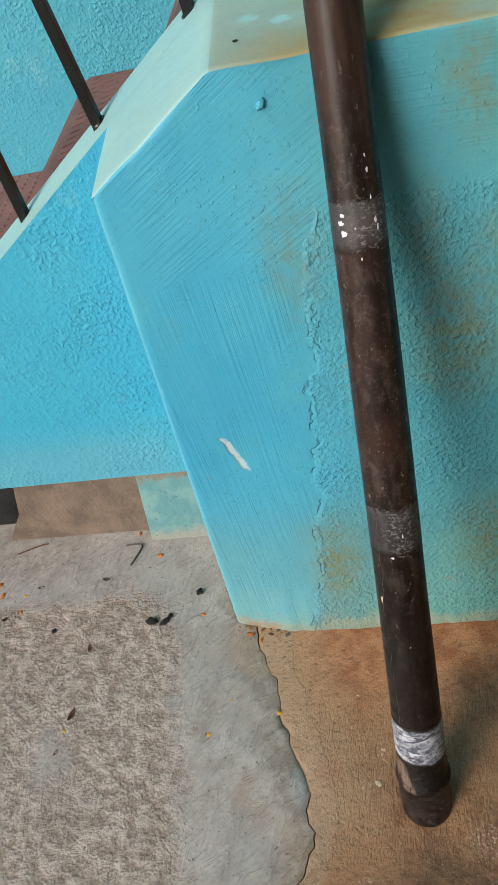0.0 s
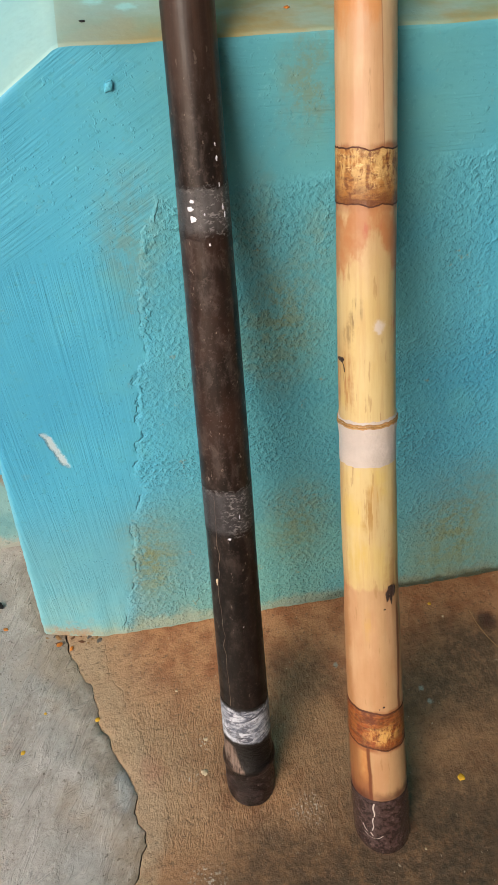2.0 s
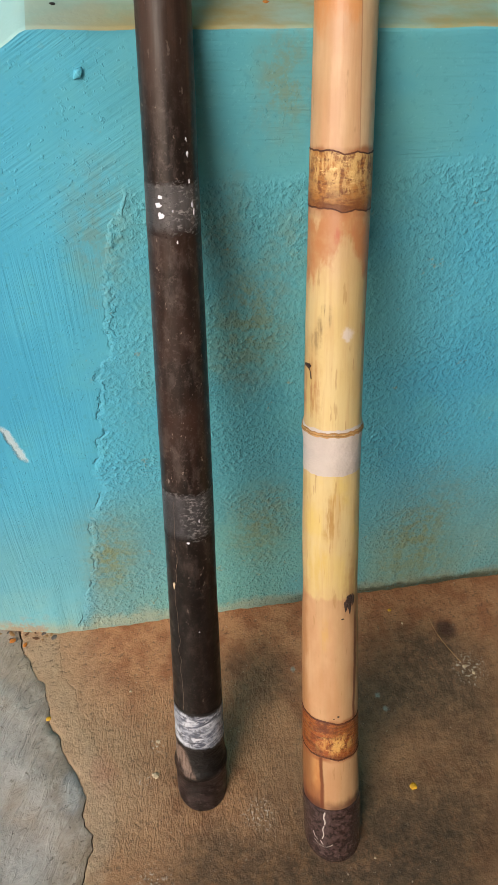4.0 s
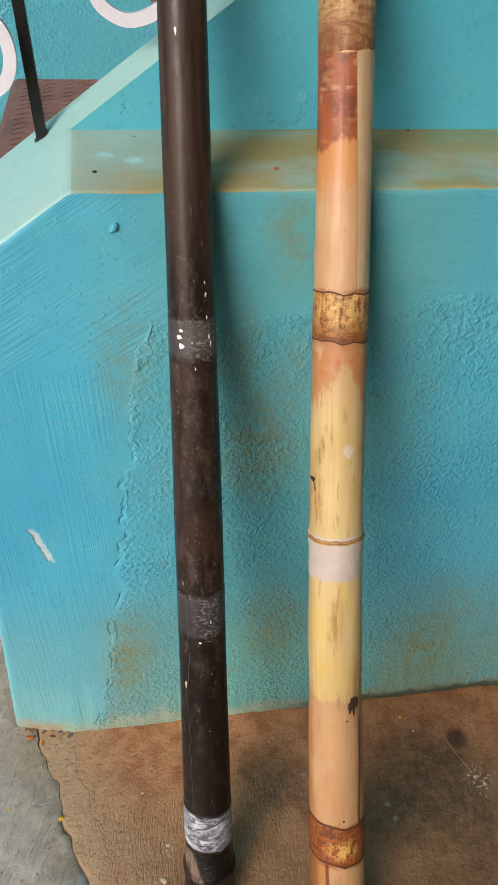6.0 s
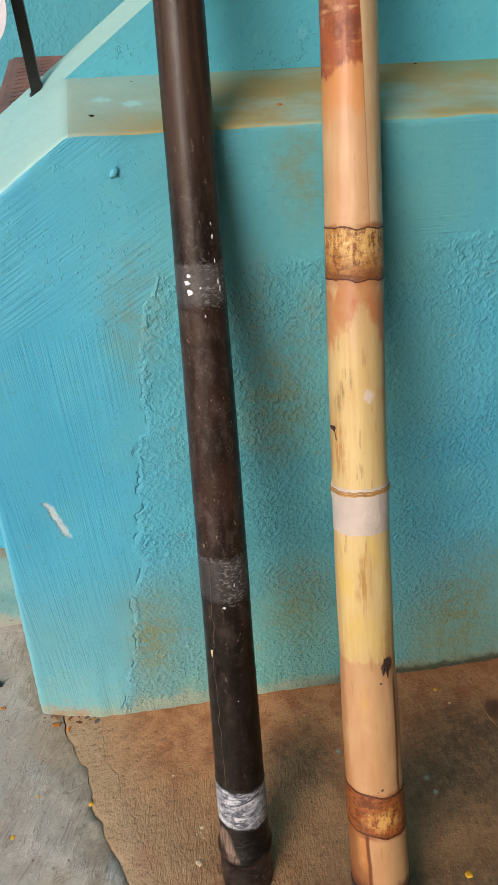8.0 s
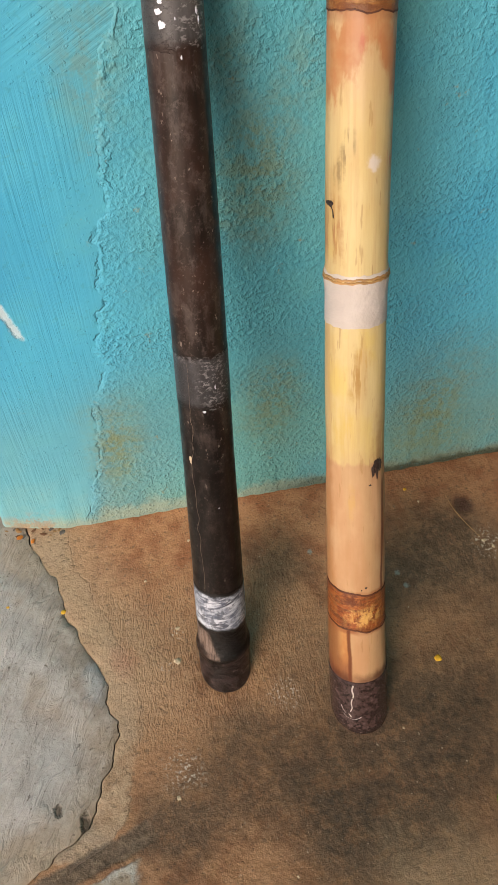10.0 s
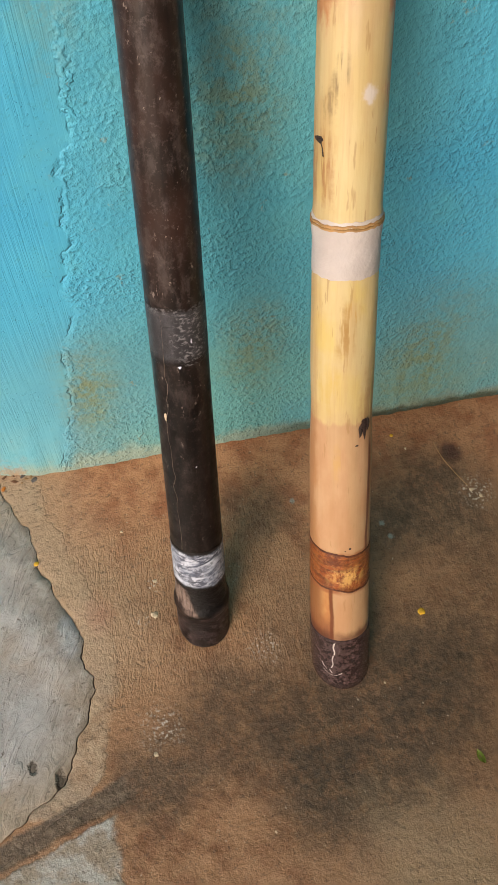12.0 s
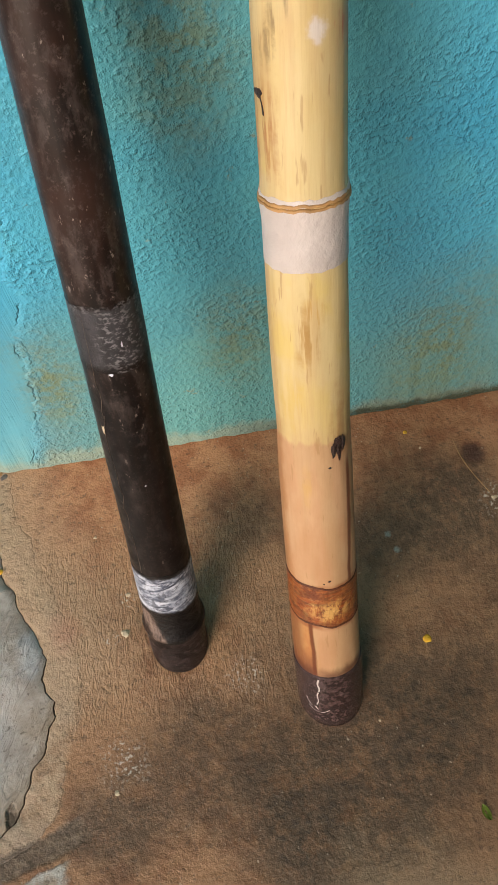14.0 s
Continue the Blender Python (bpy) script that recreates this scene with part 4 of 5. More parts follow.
bm = bmesh.new()
bmesh.ops.create_icosphere(bm, subdivisions=3, radius=1.0)
for v in bm.verts:
    q = 1 + 0.3 * bump(*v.co, 1.4, 3)
    v.co = Vector((0.307 + v.co.x * 0.0060 * q + 0.003 * v.co.z, v.co.y * 0.0045 * q, 1.255 + v.co.z * 0.0075 * q))
part("plaster_lump", bm, BLUE_FRONT, pedestal, "blob of painted plaster")
bm = slab_bm([(-1.05, 0.386), (-0.6, 0.384), (0.10, 0.382), (0.10, 0.0), (3.0, 0.0), (3.0, 3.3), (2.97, 3.3), (-1.05, RISE - SLOPE * 1.05)], 0.177, 0.278)
for v in bm.verts:
    if v.co.y > 0.2 and v.co.z > RISE + SLOPE * v.co.x - 0.01:
        v.co.z += 0.010
bmesh.ops.recalc_face_normals(bm, faces=bm.faces)
for f in bm.faces:
    f.material_index = 1 if f.normal.z > 0.05 else 0
thing("wall_stringer", "turquoise stair side wall with a mint sloping top", "wall", kind="structure", bm=bm, mats=(BLUE_WALL, MINT))
thing("wall_stairwell", "turquoise plastered wall behind the stair", "wall", kind="structure", bm=box_bm(-4.0, 3.0, 1.090, 1.22, 0.0, 3.9), mats=(BLUE_WALL,))
bm = slab_bm([(-0.70, 0.0), (0.1, 0.0), (0.1, 0.45), (-0.50, 0.45), (-0.575, 0.27), (-0.62, 0.12)], 0.312, 0.36)
thing("wall_under_stair", "bare brown plaster wall under the stair", "wall", kind="structure", bm=bm, mats=(BARE,))
# Added end wall: keeps light out of the hollow below the stair.
thing("wall_stair_end_added", "bare brown plaster wall, added to keep light out under the stair", "wall", kind="structure", bm=box_bm(-1.05, -0.98, 0.2785, 1.0895, 0.0, 0.455), mats=(BARE,))
bm = box_bm(-0.262, 0.06, 0.274, 0.34, 0.0, 0.36, 0.008)
for v in bm.verts:
    if v.co.x < -0.2:
        v.co.x += 0.05 * v.co.z / 0.36
    v.co.y += 0.003 * bump(*v.co, 9)
thing("plinth", "mint painted plaster plinth beneath the stair", "plinth", kind="structure", bm=bm, mats=(PLINTH,))
# Unseen ceiling, added to keep overhead sky off the walls.
thing("ceiling", "unseen whitewashed ceiling, added to cut the sky light from above", "ceiling", kind="structure", bm=box_bm(-1.1, 3.0, -2.3, 1.09, 3.9, 4.02), mats=(WHITEWASH,))
# Unseen side wall, added to block sky and bounce light from the right.
thing("wall_east_added", "unseen whitewashed wall, added to block sky from the right", "wall", kind="structure", bm=box_bm(3.0, 3.14, -2.9, 1.22, 0.0, 4.02), mats=(WHITEWASH,))
# Unseen wall behind the camera, added to block sky and soften shadows.
thing("wall_south_added", "unseen beige wall, added to block sky and return fill light", "wall", kind="structure", bm=box_bm(-0.3, 3.0, -2.9, -2.76, 0.0, 4.02), mats=(DULL,))

# ---- stair ----
stair = thing("staircase", "stair with red patterned cement tile treads", "stairs", kind="structure")
RUN, STEP = 0.3475, 0.2255
for k in range(0, 9):
    x0, z1 = 0.072 + RUN * (k - 3), 1.166 + STEP * (k - 3)
    bm = box_bm(x0, x0 + RUN + 0.03, 0.2785, 1.0895, z1 - 0.028, z1, 0.004)
    tread = part("tread", bm, RED_TILE_SMOOTH, stair, "smooth red tread slab")
    part("riser", box_bm(x0 + 0.022, x0 + 0.042, 0.2785, 1.0895, z1 - STEP, z1 - 0.0285), RED_TILE_SMOOTH, stair)
    for y0 in (0.281, 0.551, 0.820):
        bm = box_bm(x0 + 0.012, x0 + RUN - 0.002, y0, y0 + 0.267, z1, z1 + 0.004, 0.001)
        if k < 2:
            for i in range(10):
                for j in range(10):
                    cx, cy = x0 + 0.030 + 0.0315 * i, y0 + 0.018 + 0.026 * j
                    bmesh.ops.create_cone(bm, cap_ends=True, segments=6, radius1=0.006, radius2=0.004, depth=0.003, matrix=Matrix.Translation((cx, cy, z1 + 0.0052)))
        else:
            for j in range(8):
                cy = y0 + 0.022 + 0.033 * j
                pts = [(x0 + 0.03 + 0.0245 * i, cy + (0.009 if i % 2 else -0.009)) for i in range(13)]
                for (ax, ay), (bx, by) in zip(pts, pts[1:]):
                    d = Vector((bx - ax, by - ay, 0))
                    m = Matrix.LocRotScale(((ax + bx) / 2, (ay + by) / 2, z1 + 0.0047), Euler((0, 0, math.atan2(d.y, d.x))), (d.length, 0.003, 0.0011))
                    bmesh.ops.create_cube(bm, size=1, matrix=m)
        part("tile", bm, RED_TILE, tread, smooth=False)

# ---- under the stair ----
# Added black shape, standing in for deep shade in the recess.
bm = bmesh.new()
bmesh.ops.create_cube(bm, size=1.0)
bmesh.ops.subdivide_edges(bm, edges=bm.edges[:], cuts=9, use_grid_fill=True)
for v in bm.verts:
    round_off = v.co.normalized() * 0.62
    v.co = v.co.lerp(round_off, 0.45)
    sag = 1.0 - 0.30 * (v.co.z + 0.5)
    v.co = Vector((v.co.x * 0.28 * sag, v.co.y * 0.18 * sag, (max(v.co.z, -0.46) + 0.46) * 0.36))
    v.co += Vector((bump(*v.co, 14, 2), bump(*v.co, 14, 5), 0)) * 0.016 * min(1.0, v.co.z * 20)
thing("bag", "limp black bag shape, added to darken the recess beneath the stair", "bag", bm=bm, mats=(plain("recess_black", (0.010, 0.011, 0.013), 0.8, 90, 0.002, 0.4),), at=pose(-0.735, 0.46, 0.0012))

# ---- railing ----
rail = thing("stair_railing", "black iron stair railing with white scrolls on the sloping wall", "railing", at=pose(0.202, 0.221, 1.303))
LEAN = {-1: -0.11, 0: -0.058, 1: -0.01, 2: 0.03}
SHIFT = {1: 0.018, 2: 0.028}
BAL = 0.1885
for j in range(-5, 11):
    x = BAL * j + SHIFT.get(j, 0.0)
    z = SLOPE * x
    lean = LEAN.get(j, -0.02)
    bm = bmesh.new()
    box_bm(-0.0085, 0.0085, -0.0085, 0.0085, -0.012, 0.85, 0.0012, bm)
    for v in bm.verts:
        v.co.x += lean * v.co.z
        v.co += Vector((x, 0.014, z))
    b = part("baluster", bm, BLACK_PAINT, rail, smooth=False)
    bm = bmesh.new()
    bmesh.ops.create_icosphere(bm, subdivisions=2, radius=1.0)
    for v in bm.verts:
        q = 1 + 0.5 * bump(*v.co, 1.6, j)
        v.co = Vector((x + v.co.x * 0.0125 * q, 0.014 + v.co.y * 0.0125 * q, z + 0.005 + v.co.x * 0.0125 * SLOPE * q + v.co.z * 0.006 * q))
    part("paint_blob", bm, BLACK_PAINT, b, "smeared black paint at the foot")
top = [(BAL * -5.2, SLOPE * BAL * -5.2 + 0.84), (BAL * 10.2, SLOPE * BAL * 10.2 + 0.84)]
part("handrail", ribbon_bm(top, 0.03, 0.035), BLACK_PAINT, rail, smooth=False)
SCROLL = [(-0.058, 0.187), (-0.036, 0.160), (-0.030, 0.125), (-0.044, 0.090), (-0.082, 0.074), (-0.116, 0.095), (-0.127, 0.150), (-0.104, 0.225), (-0.053, 0.268),
          (0.034, 0.306), (0.117, 0.321), (0.182, 0.302), (0.212, 0.262), (0.205, 0.212), (0.180, 0.188), (0.141, 0.179), (0.106, 0.198), (0.092, 0.232), (0.088, 0.260)]
for n_ in (0, 2, 4):
    dx, dz = 2 * BAL * n_, 2 * SLOPE * BAL * n_
    pts = smoothed([(x + dx, z + dz) for x, z in SCROLL], 6)
    bm = ribbon_bm(pts, 0.0185, 0.012)
    bmesh.ops.translate(bm, verts=bm.verts, vec=(0, -0.016, 0))
    part("scroll", bm, WHITE_PAINT, rail, "white painted scroll")
    for run in ([(-0.185, 0.185), (-0.150, 0.238), (-0.095, 0.282), (-0.038, 0.319), (0.010, 0.360), (0.040, 0.430)], [(0.100, 0.385), (0.120, 0.352), (0.160, 0.344), (0.215, 0.352)]):
        bm = ribbon_bm(smoothed([(x + dx, z + dz) for x, z in run], 6), 0.0185, 0.012)
        bmesh.ops.translate(bm, verts=bm.verts, vec=(0, -0.0165, 0))
        part("scroll", bm, WHITE_PAINT, rail, "white painted scroll")


# ---- the two poles ----
def steps(a, b, gap=0.012):
    n = max(2, int((b - a) / gap) + 1)
    return [a + (b - a) * i / (n - 1) for i in range(n)]


def sleeve(radius, a, b, centre, lift, body, lip=0.0012, slant=0.0, seed=0):
    """A band round a pole between two heights, with soft rims; body: the waviness and seed of the shaft under it."""
    rings = [(a, radius(a) - 0.001), (a, radius(a) + lift * 0.5), (a + lip, radius(a) + lift)]
    rings += [(s, radius(s) + lift) for s in steps(a + lip * 2, b - lip * 2, 0.006)]
    rings += [(b - lip, radius(b) + lift), (b, radius(b) + lift * 0.5), (b, radius(b) - 0.001)]
    bm = tube_bm(rings, 56, centre, cap=False, wave=body[0], seed=body[1])
    for v in bm.verts:
        v.co.z += slant * v.co.x + 0.0030 * bump(v.co.x, v.co.y, 0, 45, seed) + 0.0022 * bump(v.co.x, v.co.y, 0, 170, seed)
    return bm


def on_surface(radius, centre, s, x, lift=0.0006):
    cx, cy = centre(s)
    r = radius(s) + lift
    return Vector((cx + x, cy - math.sqrt(max(r * r - x * x, 1e-8)), s))


def strand_bm(radius, centre, points, width, lift=0.0004, jitter=0.0, seed=0):
    """A thin raised line along the face of a pole through points of (x, s)."""
    bm, last = bmesh.new(), None
    for k, (x, s) in enumerate(smoothed(points, 8)):
        w = width * (0.6 + 0.6 * abs(bump(0, s, seed, 60)))
        x += jitter * bump(seed, s, 0, 40)
        pair = [bm.verts.new(on_surface(radius, centre, s, x + w * q, lift * (1.6 if q == 0 else 0.3))) for q in (-0.5, 0, 0.5)]
        if last:
            for i in (0, 1):
                bm.faces.new((last[i], last[i + 1], pair[i + 1], pair[i]))
        last = pair
    return bm


def blot_bm(radius, centre, x, s, w, h, seed=0, lift=0.0012, n=18):
    """A ragged raised blot on the face of a pole."""
    bm = bmesh.new()
    mid = bm.verts.new(on_surface(radius, centre, s, x, lift))
    rim = []
    for i in range(n):
        a = 2 * math.pi * i / n
        q = 0.75 + 0.5 * bump(math.cos(a), math.sin(a), seed, 1.7, seed)
        rim.append(bm.verts.new(on_surface(radius, centre, s + h * q * math.sin(a), x + w * q * math.cos(a), 0.0002)))
    for i in range(n):
        bm.faces.new((mid, rim[i], rim[(i + 1) % n]))
    return bm


# the black pole
bk_r = lambda s: 0.0478 - 0.0102 * s + 0.0004 * math.sin(s * 9)
bk_c = lambda s: (0.0 - 0.004 * s, 0.0)
BK_BODY, RA_BODY = (0.01, 0), (0.012, 7)
black = thing("black_pole", "black stained cane pole leaning on the turquoise wall", "pole", "leaning poles", at=pose(0.4175, -0.427, 0.0, -17.32, 0, 0))
part("shaft", tube_bm([(s, bk_r(s)) for s in steps(0.06, 2.05, 0.02)], 48, bk_c, wave=0.01), BLACK_CANE, black, "glossy black stained shaft")
for a, b, k, mat in ((1.136, 1.206, 1, TAPE_HIGH), (0.650, 0.742, 2, TAPE_LOW)):
    part("tape_band", sleeve(bk_r, a, b, bk_c, 0.0003, BK_BODY, seed=k), mat, black, "worn grey tape band")
part("white_wrap", sleeve(bk_r, 0.160, 0.262, bk_c, 0.0007, BK_BODY, 0.002, -0.06, 3), WRAP, black, "scraped white wrapping")
cap = [(0.0, 0.035), (0.0, 0.0475), (0.003, 0.0498), (0.03, 0.0505), (0.06, 0.0496), (0.078, 0.0484), (0.082, 0.0504), (0.086, 0.0526), (0.094, 0.0528), (0.099, 0.0504), (0.104, 0.0480), (0.162, 0.0466)]
part("foot_cap", tube_bm(cap, 48, bk_c, math.tan(radians(17)), 0.022, seed=4), BLACK_CAP, black, "scuffed black rubber foot")
part("split", strand_bm(bk_r, bk_c, [(-0.026, 0.73), (-0.027, 0.66), (-0.028, 0.58), (-0.033, 0.54), (-0.031, 0.50), (-0.0305, 0.42), (-0.031, 0.38), (-0.030, 0.30), (-0.031, 0.265)], 0.0009, jitter=0.004), SPLIT, black, "thin pale split")
# white paint flecks; the one near s 1.57 is a painted highlight
for x, s, w, h, k in ((-0.019, 1.187, 0.0045, 0.004, 1), (-0.021, 1.177, 0.0065, 0.005, 2), (-0.019, 1.164, 0.006, 0.006, 3), (0.018, 1.238, 0.0018, 0.005, 4), (0.022, 1.176, 0.0018, 0.005, 5),
                      (-0.007, 0.650, 0.004, 0.003, 6), (0.024, 1.166, 0.0016, 0.006, 7), (-0.012, 1.572, 0.0022, 0.007, 8), (0.004, 0.46, 0.0018, 0.0016, 9), (-0.033, 0.555, 0.0022, 0.010, 10),
                      (0.017, 1.255, 0.0014, 0.003, 11), (0.019, 1.205, 0.0012, 0.004, 12), (-0.004, 1.17, 0.0015, 0.002, 13), (0.0, 1.13, 0.0014, 0.003, 14), (0.012, 0.69, 0.0014, 0.006, 15)):
    part("white_fleck", blot_bm(bk_r, bk_c, x, s, w, h, k), CRUMB if k == 10 else WHITE_PAINT, black, "small white fleck")

# the rattan pole
ra_r = lambda s: 0.0538 - 0.0098 * s + 0.0005 * math.sin(s * 7 + 1) - 0.0024 * math.exp(-((s - 0.90) / 0.30) ** 2)
ra_c = lambda s: (-0.030 * (1 - math.exp(-s / 0.45)) + 0.002 * math.sin(s * 5), 0.003 * math.sin(s * 4))
rattan = thing("rattan_pole", "peeled yellow rattan pole with scorched joints leaning on the wall", "pole", "leaning poles", at=pose(0.660, -0.556, 0.0, -22.0, 0, 0))
ra_b = lambda s: ra_r(s) + 0.0018 * (math.exp(-((s - 0.886) / 0.012) ** 2)) - 0.0012 * math.exp(-((s - 0.60) / 0.05) ** 2)
body = [(s, ra_b(s)) for s in steps(0.05, 2.1, 0.006)]
part("shaft", tube_bm(body, 56, ra_c, wave=0.012, seed=7), RATTAN, rattan, "peeled cream and yellow shaft")
part("foot_cap", tube_bm([(0.0, 0.046), (0.0, 0.0545), (0.002, 0.0556), (0.02, 0.0558), (0.112, 0.0552), (0.118, 0.0548), (0.1195, 0.0530)], 56, ra_c, math.tan(radians(22.0)), 0.006, seed=5), BROWN_CAP, rattan, "glossy dark brown foot cap")
for a, b, mat, slant, lift, k in ((0.246, 0.330, BARK_LOW, -0.10, 0.0006, 1), (1.206, 1.276, BARK, -0.05, 0.0005, 2), (1.596, 1.704, BARK_PALE, 0.12, 0.0006, 3)):
    part("joint", sleeve(ra_r, a, b, ra_c, lift, RA_BODY, 0.003, slant, k), mat, rattan, "rough scorched joint")
    for e in (a, b)[int(k == 3):]:
        part("joint_rim", sleeve(ra_r, e - (0.0022 if k == 1 else 0.0010), e + (0.0016 if k == 1 else 0.0010), ra_c, lift + 0.0003, RA_BODY, 0.0004, slant, k), SCORCH, rattan, "dark burnt rim")
for a in (0.8885, 0.8925):
    part("twine", sleeve(ra_b, a - 0.0016, a + 0.0016, ra_c, 0.0018, RA_BODY, 0.0006, 0.02, 6), TWINE, rattan, "orange twine turn")
part("white_tape", sleeve(ra_b, 0.822, 0.889, ra_c, 0.0006, RA_BODY, 0.0008, 0.02, 6), CREAM_TAPE, rattan, "white cloth tape")
part("white_tape", sleeve(ra_b, 0.892, 0.899, ra_c, 0.0006, RA_BODY, 0.0008, 0.02, 9), CREAM_TAPE, rattan, "white cloth tape")
for x, s, w, h, k in ((0.021, 0.592, 0.012, 0.012, 1), (0.014, 0.581, 0.0048, 0.015, 2), (0.021, 0.580, 0.0050, 0.019, 6), (0.027, 0.588, 0.0042, 0.015, 3), (-0.041, 0.990, 0.0025, 0.006, 4), (0.008, 0.556, 0.003, 0.0018, 5),
                      (0.000, 0.347, 0.0028, 0.0028, 7), (-0.008, 0.343, 0.0018, 0.0018, 8)):
    part("knot", blot_bm(ra_r, ra_c, x, s, w, h, k, 0.002), KNOT, rattan, "dark knot")
part("knot", strand_bm(ra_r, ra_c, [(-0.0408, 0.988), (-0.0395, 0.980), (-0.039, 0.972)], 0.0012), KNOT, rattan, "dark knot")
cap_r = lambda s: 0.0556
for line, w in (([(-0.027, 0.114), (-0.029, 0.100), (-0.027, 0.088), (-0.028, 0.080)], 0.0036), ([(-0.029, 0.077), (-0.031, 0.066), (-0.030, 0.052), (-0.033, 0.040)], 0.0026), ([(-0.046, 0.050), (-0.044, 0.040), (-0.040, 0.032)], 0.0018),
                ([(-0.045, 0.030), (-0.038, 0.022), (-0.028, 0.020), (-0.020, 0.024), (-0.014, 0.030)], 0.0024), ([(-0.036, 0.034), (-0.032, 0.026)], 0.003)):
    part("cap_scratch", strand_bm(cap_r, ra_c, line, w, 0.0004, 0.0004, len(line)), CAP_SCRATCH, rattan, "pale scrape")


# ---- litter on the floor ----
def crumb(name, label, category, x, y, size, mat, group, flat=0.3, turn=0.0, long=1.0, z=0.0, seed=0, ragged=1.0):
    bm = bmesh.new()
    bmesh.ops.create_icosphere(bm, subdivisions=2, radius=1.0)
    for v in bm.verts:
        q = 1 + ragged * (0.55 * bump(*v.co, 1.5, seed * 3.7) + 0.45 * bump(*v.co, 3.4, seed * 1.9))
        v.co = Vector((v.co.x * size * long * q, v.co.y * size * q, max(v.co.z, -0.6) * size * flat * q))
    low = min(v.co.z for v in bm.verts)
    return thing(name, label, category, group, bm=bm, mats=(mat,), at=pose(x, y, z - low - 0.0006, 0, 0, turn))


def leaf(name, label, category, x, y, length, width, mat, group, turn, z=0.0):
    """A small curled blade with a midrib fold."""
    bm, rows = bmesh.new(), []
    for i in range(9):
        t = i / 8
        w = width * math.sin(math.pi * min(1.0, t * 0.92 + 0.06)) ** 0.8
        lift = 0.0012 + length * 0.14 * (2 * t - 1) ** 2
        rows.append([bm.verts.new((length * (t - 0.5), q * w, lift + abs(q) * width * 0.3)) for q in (-0.5, 0, 0.5)])
    for a, b in zip(rows, rows[1:]):
        for i in (0, 1):
            bm.faces.new((a[i], a[i + 1], b[i + 1], b[i]))
    bmesh.ops.solidify(bm, geom=bm.faces[:], thickness=0.0006)
    low = min(v.co.z for v in bm.verts)
    return thing(name, label, category, group, bm=bm, mats=(mat,), at=pose(x, y, z - low - 0.0003, 0, 0, turn))


def stalk(name, label, category, points, r, mat, z=0.0):
    """A thin stem lying on the floor along points of (x, y)."""
    pts = smoothed(points, 6)
    bm, loops = bmesh.new(), []
    for i, (x, y) in enumerate(pts):
        (ax, ay), (bx, by) = pts[max(i - 1, 0)], pts[min(i + 1, len(pts) - 1)]
        t = Vector((bx - ax, by - ay, 0)).normalized()
        side = Vector((-t.y, t.x, 0))
        loops.append([bm.verts.new(Vector((x, y, z + r)) + side * r * math.cos(a) + Vector((0, 0, r * math.sin(a)))) for a in (0, 1.2566, 2.5133, 3.7699, 5.0265)])
    for a, b in zip(loops, loops[1:]):
        for i in range(5):
            bm.faces.new((a[i], a[(i + 1) % 5], b[(i + 1) % 5], b[i]))
    bm.faces.new(loops[0][::-1]), bm.faces.new(loops[-1])
    return thing(name, label, category, bm=bm, mats=(mat,))


G = 0.0015
for k, (x, y, s, lo, tu) in enumerate(((-0.105, 0.096, 0.009, 1.1, 20), (-0.224, 0.017, 0.011, 1.4, -10), (-0.190, 0.014, 0.009, 1.3, 50), (-0.178, 0.030, 0.006, 1.5, 70), (-0.489, 0.006, 0.007, 1.1, 0))):
    crumb("charred_crumb", "black charred crumb on grey concrete", "crumb", x, y, s, CHAR, "charred crumbs", 0.5, tu, lo, G, k)
for k, (x, y, l, w, tu) in enumerate(((-0.389, -0.221, 0.034, 0.014, 70), (-0.379, -0.048, 0.022, 0.012, 100), (-0.558, 0.143, 0.020, 0.010, 10), (-0.372, 0.155, 0.022, 0.011, -10), (-0.43, -0.14, 0.012, 0.006, 40), (-0.409, -0.31, 0.016, 0.008, 60), (-0.64, 0.05, 0.018, 0.012, 30))):
    leaf("dry_leaf", "small dark dry leaf on grey concrete", "leaf", x, y, l, w, DRY if k != 3 else TWIG, "dry leaves", tu, G)
for k, (x, y, s) in enumerate(((-0.229, 0.221, 0.007), (-0.689, 0.158, 0.009), (-0.669, 0.125, 0.007), (-0.60, 0.07, 0.005), (-0.09, 0.03, 0.005), (0.035, -0.035, 0.006), (0.062, -0.05, 0.005), (-0.30, 0.30, 0.006))):
    crumb("orange_petal", "shrivelled orange petal on the floor", "petal", x, y, s * 0.8, ORANGE, "orange petals", 0.45, 40 * k, 1.7, G, k, 0.6)
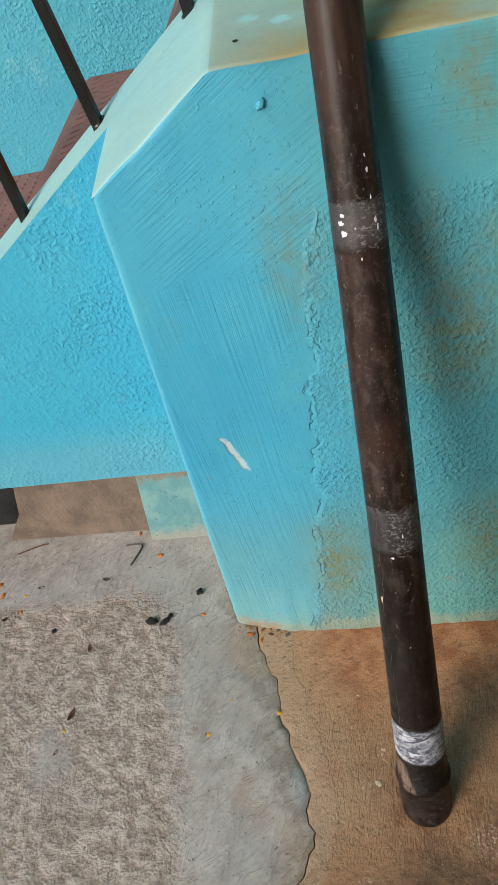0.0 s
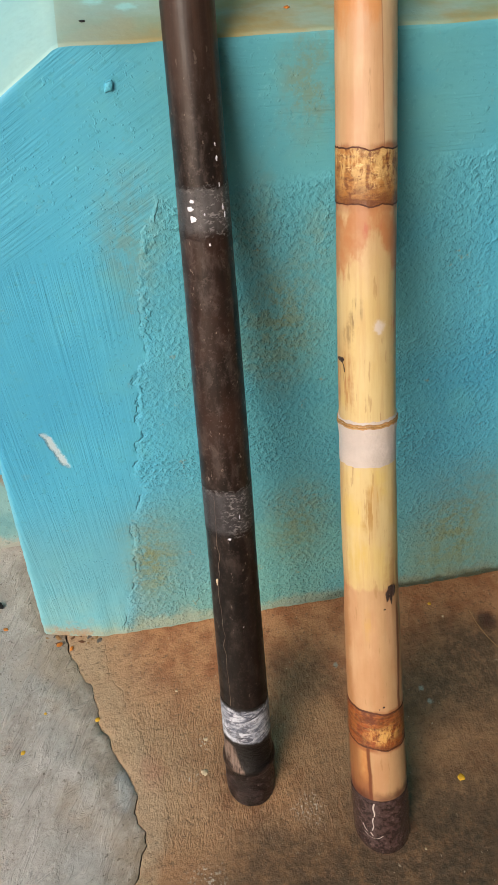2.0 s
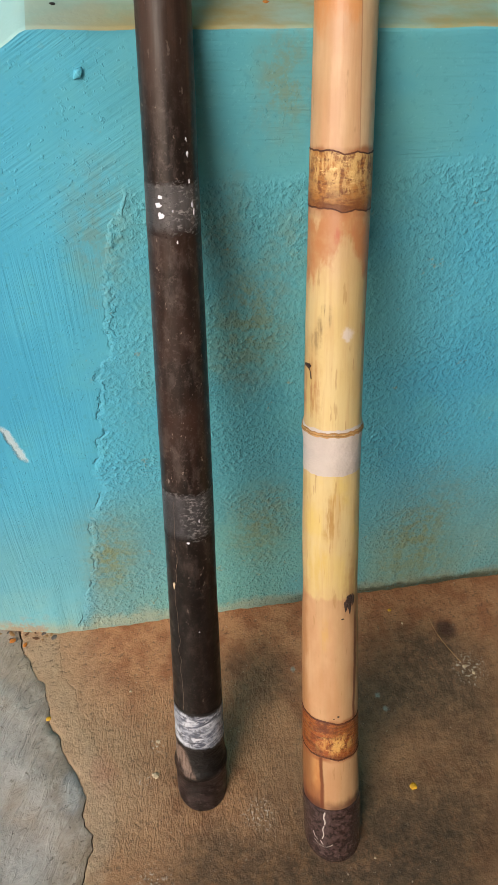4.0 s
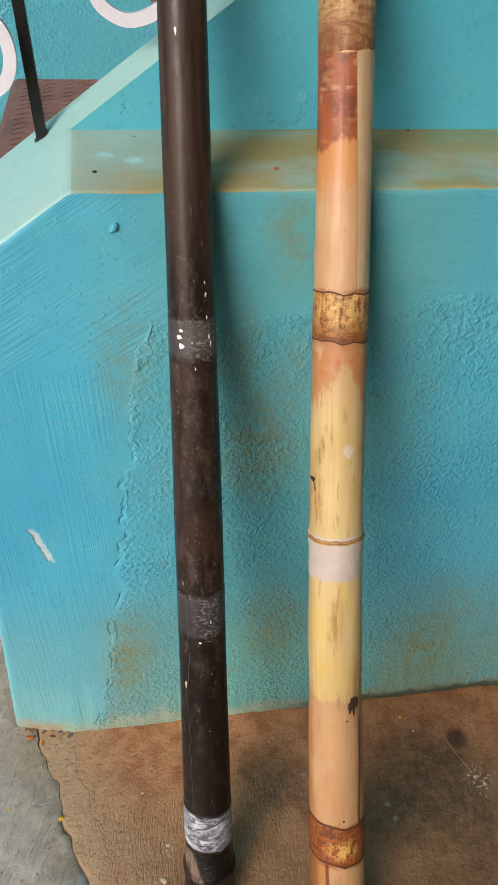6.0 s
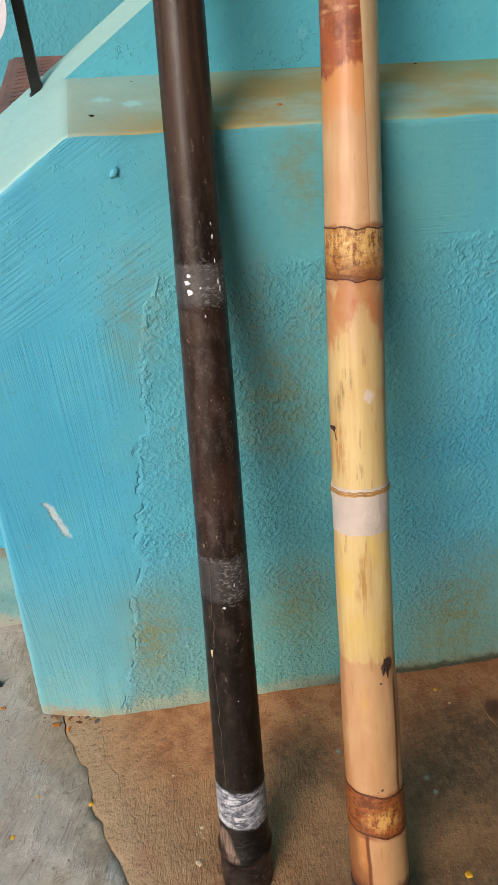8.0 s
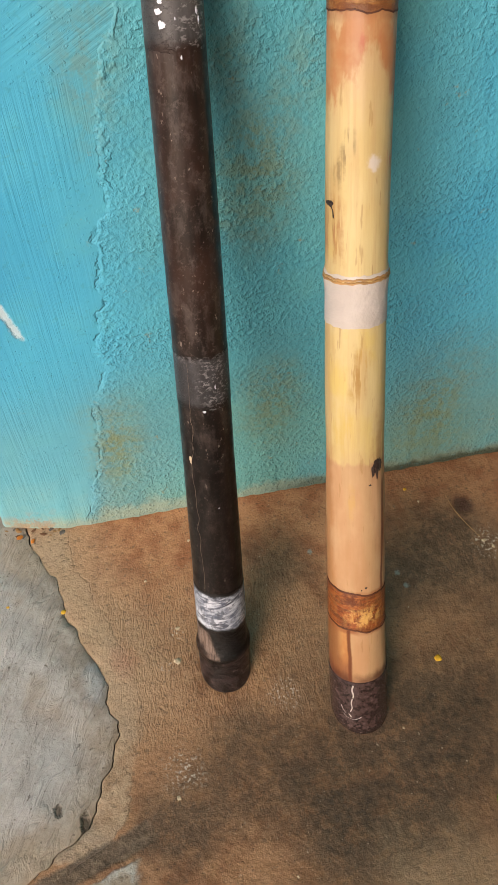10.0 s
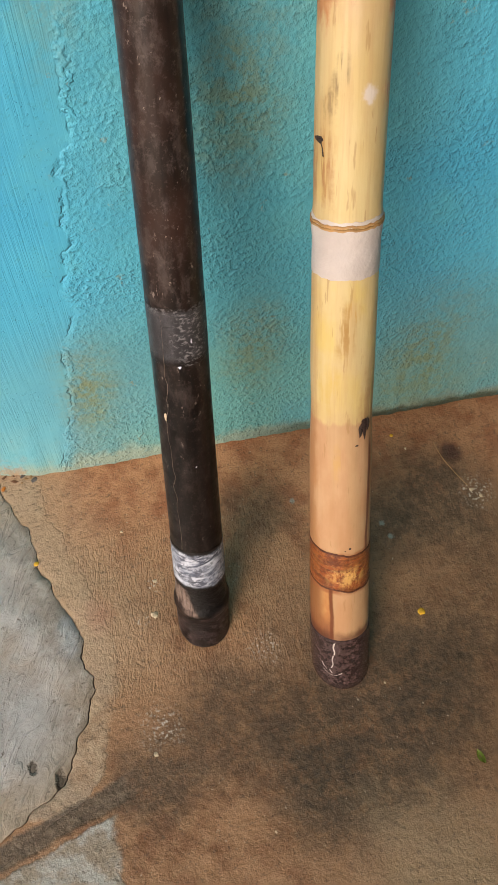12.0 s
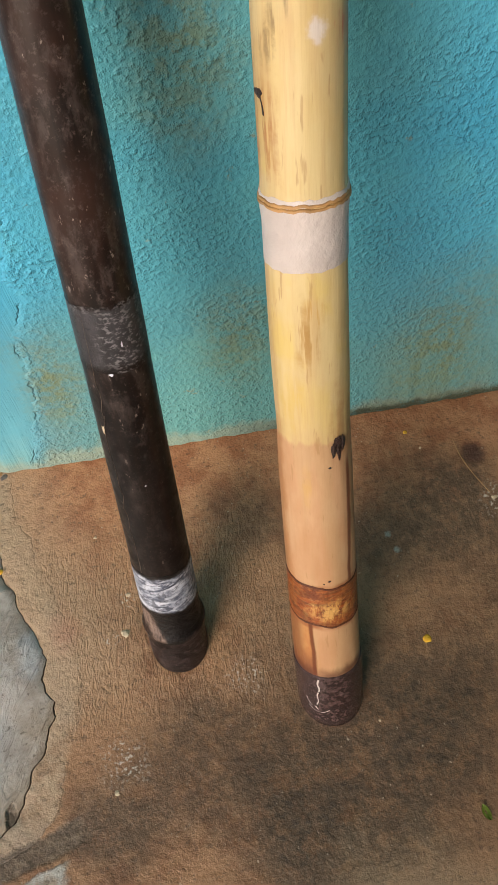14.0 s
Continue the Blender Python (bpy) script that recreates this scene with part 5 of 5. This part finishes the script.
for k, (x, y, s) in enumerate(((0.850, -0.502, 0.0085), (0.112, -0.235, 0.006), (-0.048, -0.279, 0.0055), (-0.60, 0.12, 0.005), (-0.40, -0.26, 0.005), (0.0, -0.20, 0.004), (0.93, -0.09, 0.005))):
    crumb("yellow_petal", "small round yellow petal on the floor", "petal", x, y, s * 0.85, PETAL, "yellow petals", 0.35, 30 * k, 1.15, 0.0 if x > 0.2 else G, k, 0.3)
for k, (x, y, s) in enumerate(((0.325, -0.391, 0.0085), (0.338, -0.322, 0.005), (0.281, -0.648, 0.005), (0.46, -0.82, 0.003), (1.06, -0.262, 0.006), (1.075, -0.28, 0.005), (0.95, -0.13, 0.0035), (0.29, -0.20, 0.0035), (0.40, -0.12, 0.0035), (0.73, -0.62, 0.003))):
    crumb("mortar_chip", "pale mortar chip on brown cement", "chip", x, y, s * 0.75, CRUMB, "mortar chips", 0.4, 50 * k, 1.2, 0.0, k + 20)
leaf("green_leaf", "small fresh yellow-green leaf on brown cement", "leaf", 0.860, -0.788, 0.026, 0.013, LEAF, "", 105)
stalk("straw", "thin dry straw on brown cement", "straw", [(1.020, -0.125), (1.024, -0.165), (1.036, -0.205), (1.055, -0.25)], 0.0008, STRAW)
stalk("twig", "bent grey twig on grey concrete", "twig", [(-0.335, 0.262), (-0.300, 0.264), (-0.287, 0.255), (-0.297, 0.225), (-0.310, 0.195)], 0.0024, TWIG, G)
stalk("twig", "dark twig under the stair", "twig", [(-0.66, 0.262), (-0.60, 0.285), (-0.575, 0.29)], 0.0022, DRY, G)
for k, (x, y) in enumerate(((0.285, 0.052), (0.550, 0.057), (0.788, 0.170), (0.345, 0.155))):
    crumb("ledge_crumb", "dark crumb on the stained ledge", "crumb", x, y, 0.0034, CHAR if k != 1 else ORANGE, "ledge crumbs", 0.4, 40 * k, 1.3, 1.3085 + 0.150 * y, k + 40)
rng = random.Random(5)
for k in range(14):
    x, y = 0.005 + 0.13 * rng.random(), -0.006 - 0.022 * rng.random()
    y -= 0.022 * min(1.0, x / 0.14)
    crumb("plaster_flake", "broken brown plaster flake at the foot of the wall", "flake", x, y, 0.0018 + 0.0026 * rng.random(), (DRY, STRAW, TWIG)[k % 3], "plaster flakes", 0.3, 360 * rng.random(), 1.9, G, k + 60)
